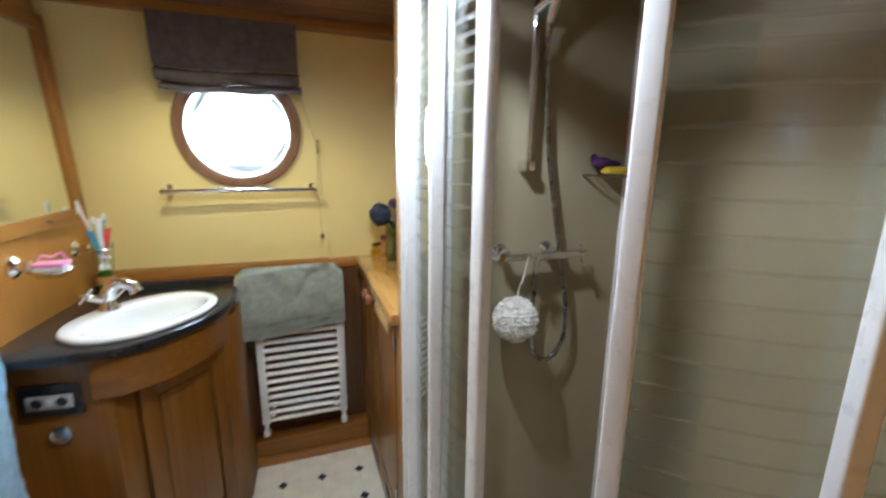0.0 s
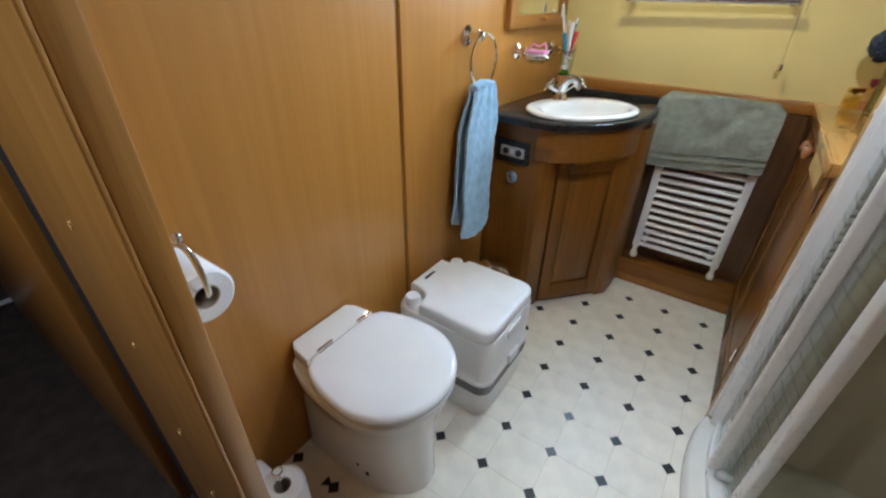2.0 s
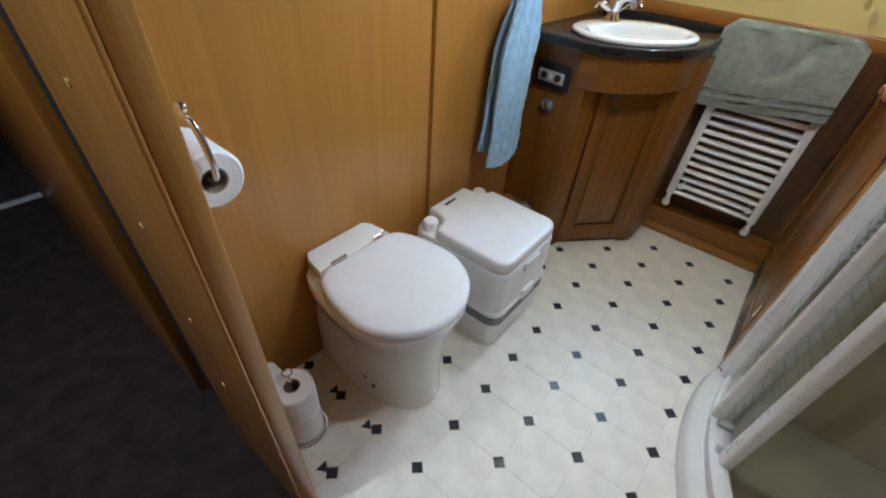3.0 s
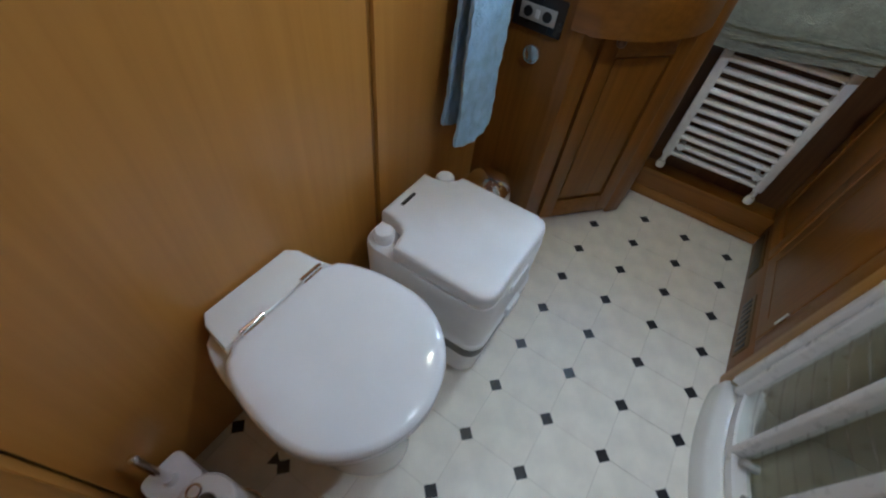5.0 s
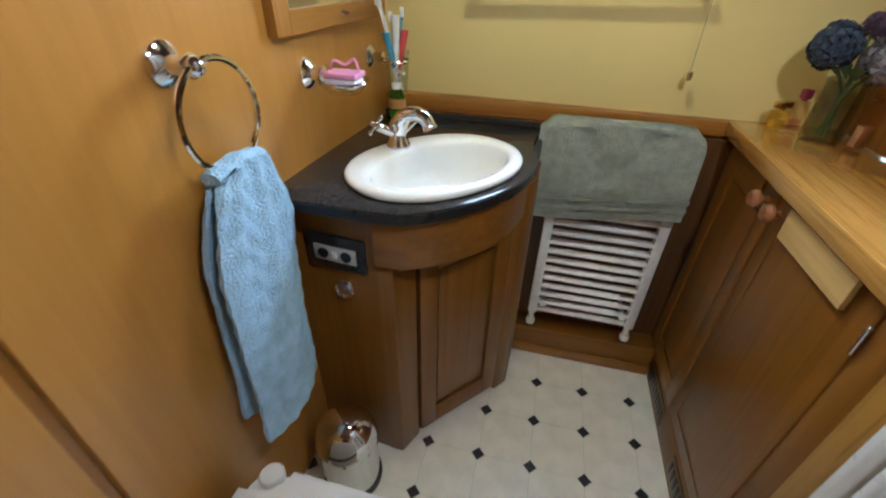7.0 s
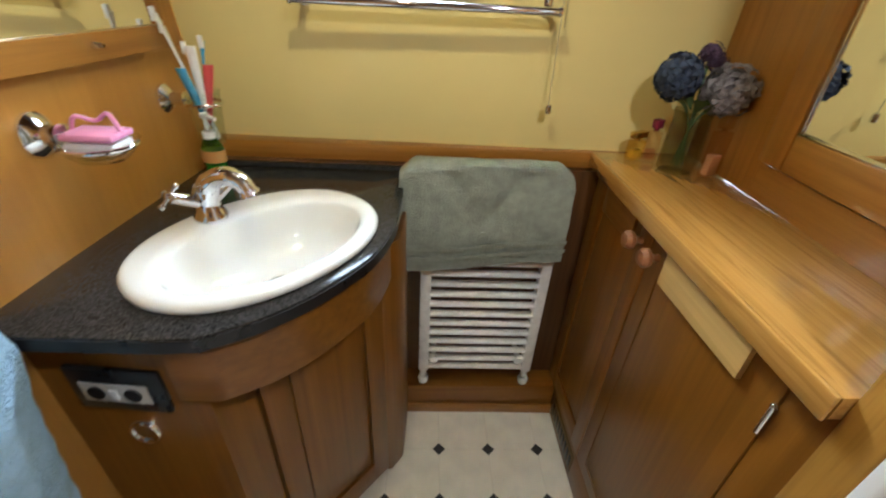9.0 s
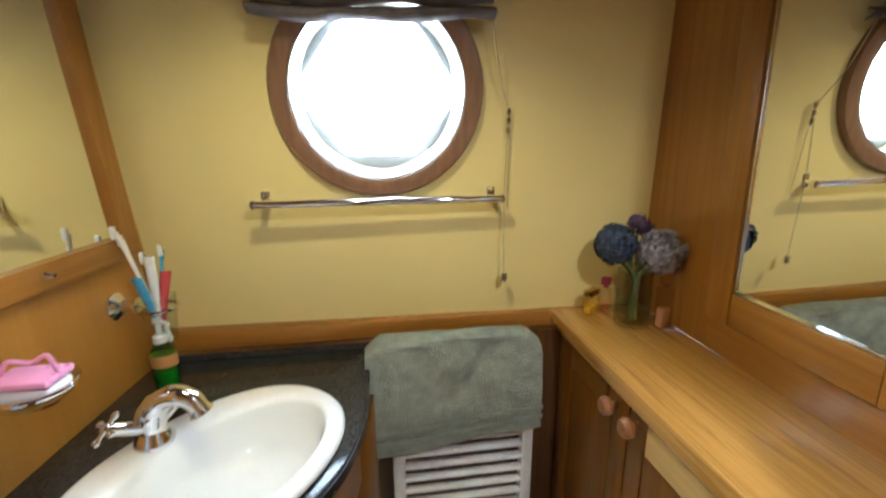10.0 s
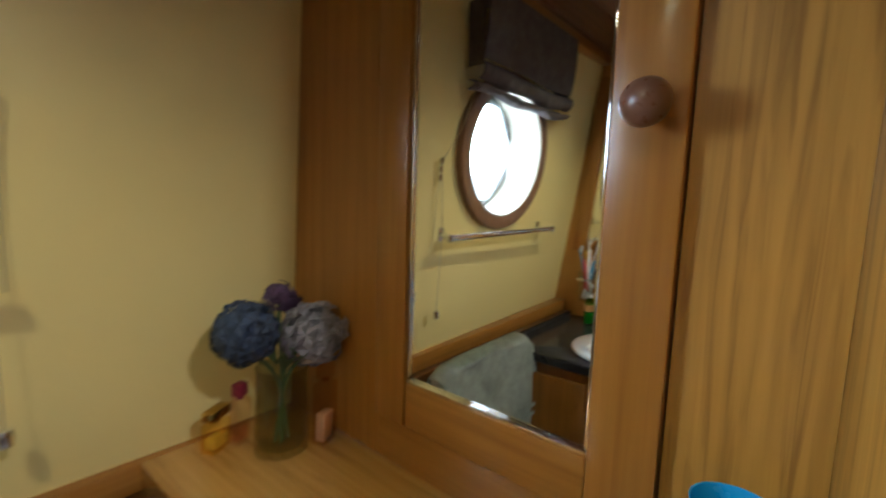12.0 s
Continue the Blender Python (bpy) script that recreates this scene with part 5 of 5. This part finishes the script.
def roll(name_parent, m, r=0.055, h=0.10, core=0.021):
    bm = bmesh.new()
    lathe(bm, [(core, 0), (r - 0.004, 0), (r, 0.004), (r, h - 0.004), (r - 0.004, h), (core, h), (core, 0)], None, 32, m=m, cap=False)
    part("paper", bm, paper, name_parent, "white tissue")
    bm = bmesh.new()
    lathe(bm, [(core, 0.001), (core, h - 0.001), (core - 0.002, h - 0.001), (core - 0.002, 0.001), (core, 0.001)], None, 24, m=m, cap=False)
    part("core", bm, card, name_parent, "brown card tube")


def roll_holder():
    y, z = -1.622, 0.880
    t = thing("toilet_roll_holder", (-0.24, -1.665, 0.93), "chrome toilet roll holder on the wooden wall", "roll holder")
    bm = bmesh.new()
    wall_rose(bm, (-0.272, -1.665, 0.968), 0.020, 0.030, (0, 1, 0))
    ball(bm, (-0.215, -1.632, 0.982), 0.0075)
    tube(bm, spline([(-0.27, -1.64, 0.968), (-0.225, -1.632, 0.970), (-0.204, -1.628, 0.960), (-0.200, -1.624, 0.92), (-0.205, y, 0.892), (-0.22, y, z)], 6), 0.0045, 10)
    rod(bm, (-0.22, y, z), (-0.325, y, z), 0.005)
    part("arm", bm, chrome, t)
    s = thing("toilet_roll", (-0.26, y, z), "half used white toilet roll on the chrome holder", "toilet roll", "toilet rolls")
    roll(s, Matrix.Translation((-0.315, y, z)) @ Matrix.Rotation(radians(90), 4, "Y"), 0.042, 0.10, 0.0185)


roll_holder()


def spare_rolls():
    p = Vector((-0.318, -1.572, 0))
    t = thing("spare_roll_stand", p, "chrome floor stand holding spare toilet rolls", "roll stand")
    bm = bmesh.new()
    tube(bm, [p + Vector((0.062 * math.cos(a), 0.062 * math.sin(a), 0.004)) for a in [2 * math.pi * k / 28 for k in range(28)]], 0.004, 8, True)
    rod(bm, p + Vector((-0.062, 0, 0.004)), p + Vector((0.062, 0, 0.004)), 0.003)
    part("base", bm, chrome, t)
    bm = bmesh.new()
    rod(bm, p + Vector((0, 0, 0.004)), p + Vector((0, 0, 0.245)), 0.004)
    ring_c = p + Vector((-0.018, 0.006, 0.247))
    tube(bm, [ring_c + Vector((0.012 * math.cos(a), 0.012 * math.sin(a), 0)) for a in [2 * math.pi * k / 16 for k in range(16)]], 0.0025, 6, True)
    part("post", bm, chrome, t)
    for z in (0.009, 0.112):
        s = thing("toilet_roll", p + Vector((0, 0, z)), "white spare toilet roll on the floor stand", "toilet roll", "toilet rolls")
        roll(s, Matrix.Translation(p + Vector((0, 0, z))), 0.054, 0.102)


spare_rolls()


def toilet_brush():
    p = Vector((-0.437, -1.588, 0))
    t = thing("toilet_brush", p, "white toilet brush pot with a chrome handle", "toilet brush")
    bm = bmesh.new()
    sq = [(p.x + x, p.y + y) for x, y in rounded(-0.045, 0.045, -0.045, 0.045, 0.016)]
    dome(bm, sq, (p.x, p.y), ((0.88, 0.0), (0.92, 0.004), (1.0, 0.13), (0.98, 0.136), (0.9, 0.138)))
    part("pot", bm, pot_plastic, t)
    bm = bmesh.new()
    rod(bm, p + Vector((0, 0, 0.137)), p + Vector((0, 0, 0.16)), 0.014, 0.011)
    part("collar", bm, pot_plastic, t, "white collar")
    bm = bmesh.new()
    rod(bm, p + Vector((0, 0, 0.16)), p + Vector((0.0, 0, 0.30)), 0.008)
    ball(bm, p + Vector((0, 0, 0.30)), 0.0095)
    part("handle", bm, chrome, t, "chrome handle")


toilet_brush()

# ---- shower ----
SC, SR = Vector((1.29, -0.745, 0)), 0.713


def on_arc(a, r=SR, z=0.0):
    """A point of the bowed shower front; a: degrees from west towards south."""
    return Vector((SC.x - r * math.cos(radians(a)), SC.y - r * math.sin(radians(a)), z))


def arc_wall(a0, a1, r0, r1, z0, z1, n=24, bm=None):
    bm = bm or bmesh.new()
    lo = []
    for k in range(n + 1):
        a = a0 + (a1 - a0) * k / n
        lo.append([on_arc(a, r0, z0), on_arc(a, r1, z0), on_arc(a, r1, z1), on_arc(a, r0, z1)])
    return rings(bm, lo)


def shower_tray():
    t = thing("shower_tray", (1.0, -0.95, 0), "white acrylic shower tray with a bowed front", "shower tray")
    A0, A1 = -17.5, 88.5
    rim = [(0.776, -0.01), (0.779, 0.004), (0.774, 0.052), (0.766, 0.062), (0.748, 0.066), (0.742, 0.072), (0.728, 0.074), (0.715, 0.078), (0.690, 0.080), (0.676, 0.074), (0.662, 0.055)]
    floor = [(0.662, 0.055), (0.655, 0.045), (0.63, 0.034), (0.35, 0.03), (0.05, 0.028)]

    def sweep(prof):
        lo = []
        for k in range(49):
            a = A0 + (A1 - A0) * k / 48
            row = []
            for r, z in prof:
                q = on_arc(a, r, z)
                q.y = min(q.y, -0.5805)
                q.x = min(q.x, 1.274)
                row.append(q)
            lo.append(row)
        bm = rings(bmesh.new(), lo, close=False)
        bmesh.ops.remove_doubles(bm, verts=bm.verts, dist=0.0005)
        return bm
    part("rim", sweep(rim), tray_acryl, t, smooth=50)
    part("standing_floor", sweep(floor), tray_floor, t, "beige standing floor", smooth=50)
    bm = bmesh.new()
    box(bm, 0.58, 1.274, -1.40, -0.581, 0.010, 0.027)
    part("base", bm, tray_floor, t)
    bm = bmesh.new()
    lathe(bm, [(0.045, 0.030), (0.05, 0.031), (0.047, 0.036), (0.02, 0.039), (0.002, 0.039)], (0.98, -0.93, 0), 24)
    part("waste", bm, chrome, t, "chrome waste cover")


shower_tray()


def post(bm, a, r, w, d, z0, z1, bevel=0.006):
    """An upright profile on the arc."""
    p = on_arc(a, r)
    m = Matrix.Translation(p) @ Matrix.Rotation(radians(a), 4, "Z")
    return box(bm, -d / 2, d / 2, -w / 2, w / 2, z0, z1, bevel, 3, m=m)


def shower_screen():
    t = thing("shower_enclosure", on_arc(15, SR, 0.08), "bowed white framed shower enclosure with striped glass and sliding doors open", "shower enclosure")
    Z0, Z1 = 0.081, 1.790
    A_WALL, A_A2, A_B, A_C, A_D, A_END = -12.2, 5.0, 15.8, 38.6, 60.9, 88.0
    # rails above and below
    part("bottom_rail", arc_wall(A_WALL, A_END, SR - 0.022, SR + 0.022, 0.079, 0.105, 60), white_alu, t)
    part("top_rail", arc_wall(A_WALL, A_END, SR - 0.022, SR + 0.022, Z1 - 0.035, Z1, 60), white_alu, t)
    # wall profiles
    for a, w, d, r in ((A_WALL + 0.2, 0.022, 0.044, SR + 0.03), (A_WALL + 2.6, 0.020, 0.036, SR + 0.022), (A_END - 0.5, 0.03, 0.04, SR)):
        part("wall_profile", post(bmesh.new(), a, r, w, d, Z0, Z1 + 0.004), white_alu, t)
    for z in (0.55, 1.05, 1.55):
        bm = bmesh.new()
        ball(bm, on_arc(A_WALL + 0.2, SR + 0.052, z), 0.006, 0.6, 0.6, 1, 8)
        part("screw_cap", bm, white_alu, t)

    def leaf(a0, a1, r, w0, w1, name, label):
        d = part(name, arc_wall(a0, a1, r - 0.0025, r + 0.0025, 0.106, Z1 - 0.036, 20), clear_glass, t, label)
        d.visible_shadow = False
        for a, w in ((a0, w0), (a1, w1)):
            if w:
                part("edge_profile", post(bmesh.new(), a, r, w, 0.030, 0.106, Z1 - 0.036, 0.005), white_alu, d, "white upright profile")
        bm = bmesh.new()
        z, k = 0.16, 0
        while z < Z1 - 0.10:
            arc_wall(a0 + 0.9, a1 - 0.9, r + 0.0027, r + 0.0033, z, z + (0.006 if z < 1.46 else 0.009), 12, bm)
            z += 0.046 if z < 1.46 else 0.028
        s = part("etched_stripes", bm, etched, d, "fine white stripes")
        s["kind"] = "stuff"
    leaf(A_WALL + 3.4, A_A2, SR + 0.012, 0, 0.020, "fixed_pane", "striped clear glass pane")
    leaf(A_A2 - 1.0, A_B, SR - 0.014, 0.018, 0.034, "sliding_door", "curved striped sliding door pushed aside")
    leaf(A_C, A_D + 1.5, SR - 0.014, 0.034, 0.018, "sliding_door", "curved striped sliding door pushed aside")
    leaf(A_D, A_END - 1, SR + 0.012, 0.030, 0, "fixed_pane", "striped clear glass pane")
    for a in (A_A2 + 2, A_B - 2, A_C + 2, A_D - 2):
        bm = bmesh.new()
        rod(bm, on_arc(a, SR - 0.03, 0.118), on_arc(a, SR + 0.008, 0.118), 0.011, seg=14)
        part("roller", bm, grey_plastic, t, "small plastic roller")


shower_screen()


def shower_valve():
    y = -0.58
    z = 1.092
    t = thing("shower_mixer", (0.91, y, z), "chrome bar shower mixer with cross handles", "shower mixer")
    bm = bmesh.new()
    rod(bm, (0.825, y - 0.055, z), (1.035, y - 0.055, z - 0.004), 0.013, seg=18)
    part("bar", bm, chrome, t)
    for x in (0.832, 0.985):
        bm = bmesh.new()
        wall_rose(bm, (x, y, z + 0.006), 0.034, 0.05, (0, -1, 0))
        part("wall_cover", bm, chrome, t, "round chrome wall cover")
    for x, d in ((0.91, (0, -1, 0.1)), (1.045, (1, -0.2, 0))):
        bm = bmesh.new()
        c = Vector((x, y - 0.055, z)) + Vector(d) * 0.035
        rod(bm, (x - d[0] * 0.03, y - 0.055, z), c, 0.010)
        cross_handle(bm, c, d, 0.024)
        part("handle", bm, chrome, t, "chrome cross handle")
    bm = bmesh.new()
    rod(bm, (0.93, y - 0.055, z - 0.01), (0.93, y - 0.055, z - 0.05), 0.010, 0.008)
    part("hose_outlet", bm, chrome, t)


shower_valve()


def shower_riser():
    y = -0.58
    t = thing("shower_rail", (0.90, y, 1.33), "chrome riser rail with hand shower and hose", "shower rail")
    bm = bmesh.new()
    rod(bm, (0.895, y - 0.045, 1.335), (0.895, y - 0.045, 1.83), 0.010, seg=16)
    part("rail", bm, chrome, t)
    for z in (1.345, 1.815):
        bm = box_bm(0.880, 0.910, y - 0.058, y + 0.001, z - 0.014, z + 0.014, 0.004)
        part("bracket", bm, chrome, t)
    bm = bmesh.new()
    rod(bm, (0.895, y - 0.045, 1.735), (0.915, y - 0.075, 1.755), 0.016)
    part("slider", bm, chrome, t)
    bm = bmesh.new()
    rod(bm, (0.918, y - 0.07, 1.70), (0.925, y - 0.13, 1.83), 0.011, 0.013)
    lathe(bm, [(0.014, -0.012), (0.038, -0.004), (0.044, 0.006), (0.042, 0.014), (0.004, 0.016)], None, 24,
          m=Matrix.Translation((0.926, y - 0.145, 1.838)) @ Matrix.Rotation(radians(125), 4, "X"))
    part("hand_shower", bm, chrome, t, "chrome hand shower")
    bm = bmesh.new()
    pts = spline([(0.918, y - 0.07, 1.70), (0.935, y - 0.045, 1.60), (0.96, y - 0.035, 1.40), (0.995, y - 0.04, 1.20), (1.036, y - 0.05, 0.98), (1.050, y - 0.05, 0.86), (1.028, y - 0.05, 0.785), (0.985, y - 0.05, 0.757), (0.945, y - 0.052, 0.785), (0.928, y - 0.054, 0.88), (0.928, y - 0.055, 1.045)], 12)
    tube(bm, pts, [0.0068 + 0.0008 * (k % 2) for k in range(len(pts))], 10)
    part("hose", bm, hose_steel, t, "ribbed metal hose")


shower_riser()


def puff():
    c = Vector((0.845, -0.68, 0.926))
    t = thing("bath_puff", c, "white net bath puff hanging from the shower mixer", "bath puff")
    rng = random.Random(3)
    bm = bmesh.new()
    for k in range(170):
        d = Vector((rng.gauss(0, 1), rng.gauss(0, 1), rng.gauss(0, 1))).normalized()
        u = d.cross(Vector((0.3, 0.5, 0.8))).normalized()
        v = d.cross(u)
        b = c + d * 0.032
        pts = [b + d * (0.022 + 0.007 * math.sin(3 * a + k)) * (0.6 + 0.4 * abs(math.sin(a))) + (u * math.cos(a) + v * math.sin(a)) * 0.020 for a in [2 * math.pi * q / 14 for q in range(14)]]
        tube(bm, pts, 0.0038, 5, True)
    ball(bm, c, 0.053, seg=16)
    part("net", bm, net_white, t)
    bm = bmesh.new()
    tube(bm, spline([c + Vector((0, 0, 0.04)), c + Vector((0.01, 0.002, 0.1)), Vector((0.862, -0.678, 1.03)), Vector((0.885, -0.665, 1.095))], 5), 0.0018, 6)
    part("loop", bm, net_white, t, "white hanging loop")


puff()


def corner_shelf():
    z = 1.318
    t = thing("shower_shelf", (1.2, -0.62, z), "small wire corner shelf in the shower", "shelf")
    bm = bmesh.new()
    tube(bm, spline([(1.10, -0.588, z), (1.115, -0.64, z), (1.17, -0.675, z), (1.235, -0.68, z), (1.27, -0.675, z)], 6), 0.0035, 8)
    for s in (0.2, 0.4, 0.6, 0.8):
        x = 1.10 + 0.17 * s
        rod(bm, (x, -0.585, z), (x, -0.645 - 0.03 * s, z), 0.0022, seg=8)
    rod(bm, (1.10, -0.588, z), (1.27, -0.588, z), 0.0035)
    part("wire", bm, plain("dull_steel", (0.35, 0.34, 0.3), 0.3, 1.0), t)
    a = thing("sponge", (1.18, -0.632, z + 0.004), "yellow bath sponge on the corner shelf", "sponge")
    part("foam", box_bm(1.145, 1.225, -0.655, -0.61, z + 0.004, z + 0.026, 0.008), plain("yellow_foam", (0.75, 0.55, 0.03), 0.9, grain=0.8), a)
    b = thing("bath_mitt", (1.16, -0.61, z + 0.03), "dark purple bath mitt lying on the sponge", "mitt")
    bm = bmesh.new()
    ball(bm, (1.15, -0.612, z + 0.035), 0.03, 1.2, 0.7, 0.6)
    ball(bm, (1.185, -0.615, z + 0.033), 0.022, 1.3, 0.8, 0.5)
    ball(bm, (1.125, -0.605, z + 0.048), 0.014, 0.8, 0.8, 1.0)
    part("fabric", bm, plain("dark_purple", (0.07, 0.015, 0.09), 0.7), b)


corner_shelf()
for bx, by, colr, name, lab in ((1.055, -0.70, (0.5, 0.03, 0.06), "red", "white shampoo bottle with a red cap in the shower tray"), (1.125, -0.69, (0.03, 0.05, 0.3), "blue", "white shampoo bottle with a dark blue cap in the shower tray")):
    bt = thing("shampoo_bottle", (bx, by, 0.03), lab, "bottle", "shampoo bottles")
    bm = bmesh.new()
    lathe(bm, [(0.026, 0.0302), (0.030, 0.034), (0.031, 0.10), (0.022, 0.122)], (bx, by, 0), 22, 1, 0.75)
    part("bottle", bm, white_paint, bt)
    bm = bmesh.new()
    lathe(bm, [(0.022, 0.1225), (0.023, 0.124), (0.021, 0.150), (0.006, 0.152)], (bx, by, 0), 20, 1, 0.8)
    part("cap", bm, plain(name + "_bottle_cap", colr, 0.3), bt)

# ---- downlights in the ceiling ----
for lx, ly, watts, tint, beam in DOWNLIGHTS:
    dl = thing("ceiling_downlight", (lx, ly, ZC), "small round chrome ceiling downlight, switched on", "light", "downlights")
    bm = bmesh.new()
    lathe(bm, [(0.026, -0.001), (0.036, -0.001), (0.036, -0.005), (0.030, -0.009), (0.026, -0.006), (0.026, -0.001)], (lx, ly, ZC), 28, cap=False)
    part("bezel", bm, chrome, dl)
    bm = bmesh.new()
    lathe(bm, [(0.001, -0.002), (0.0255, -0.002), (0.0255, 0.0)], (lx, ly, ZC), 24)
    part("lamp_face", bm, lamp_glow, dl, "lit lamp face")

# ---- bathroom floor: octagon tiles with black dots ----
S = 0.16
floor = tagged(part("floor", box_bm(-0.56, 1.3, -1.668, 0.26, -0.03, -0.0012), vinyl_joint, smooth=0), "cream vinyl floor patterned with octagons and black dots", "floor", kind="structure")
H = 0.021


def piece(name, pts, z, material):
    bm = bmesh.new()
    rings(bm, [[(x, y, -0.0011) for x, y in pts], [(x * 0.997, y * 0.997, z) for x, y in pts]])
    ob = part(name, bm, material, floor, smooth=0)
    return ob


def repeat(first, x, y):
    ob = first.copy()
    ob.location = (x, y, 0)
    scene.collection.objects.link(ob)
    return ob


g = 0.0006
e, c = S / 2 - g, H - g
octagon = [(e, -e + c), (e, e - c), (e - c, e), (-e + c, e), (-e, e - c), (-e, -e + c), (-e + c, -e), (e - c, -e)]
tile = piece("tile", octagon, 0.0, vinyl)
dot = piece("dot", [(H - 0.001, 0), (0, H - 0.001), (-H + 0.001, 0), (0, -H + 0.001)], 0.0002, vinyl_black)
tile.location, dot.location = (S / 2, S / 2 - S, 0), (0, 0, 0)
cut = piece("tile", [(e, 0.014), (e, e - c), (e - c, e), (-e + c, e), (-e, e - c), (-e, 0.014)], 0.0, vinyl)
cut.location = (-3.5 * S, -10.5 * S, 0)
for i in range(-3, 5):
    repeat(cut, S * i + S / 2, -10.5 * S)
for i in range(-4, 5):
    for r in range(-2, 10):
        if (i, r) != (0, 0):
            repeat(tile, S * i + S / 2, -S * r - S / 2)
            if -4 < i:
                repeat(dot, S * i, -S * r)
for i in range(-3, 5):
    repeat(dot, S * i, -S * 10)
half = piece("dot", [(0.016, 0), (-0.012, 0.017), (-0.012, -0.017)], 0.0004, vinyl_black)
half.location = (-0.345, -1.441, 0)
for x, y in ((-0.186, -1.45), (-0.186, -1.607)):
    repeat(half, x, y)
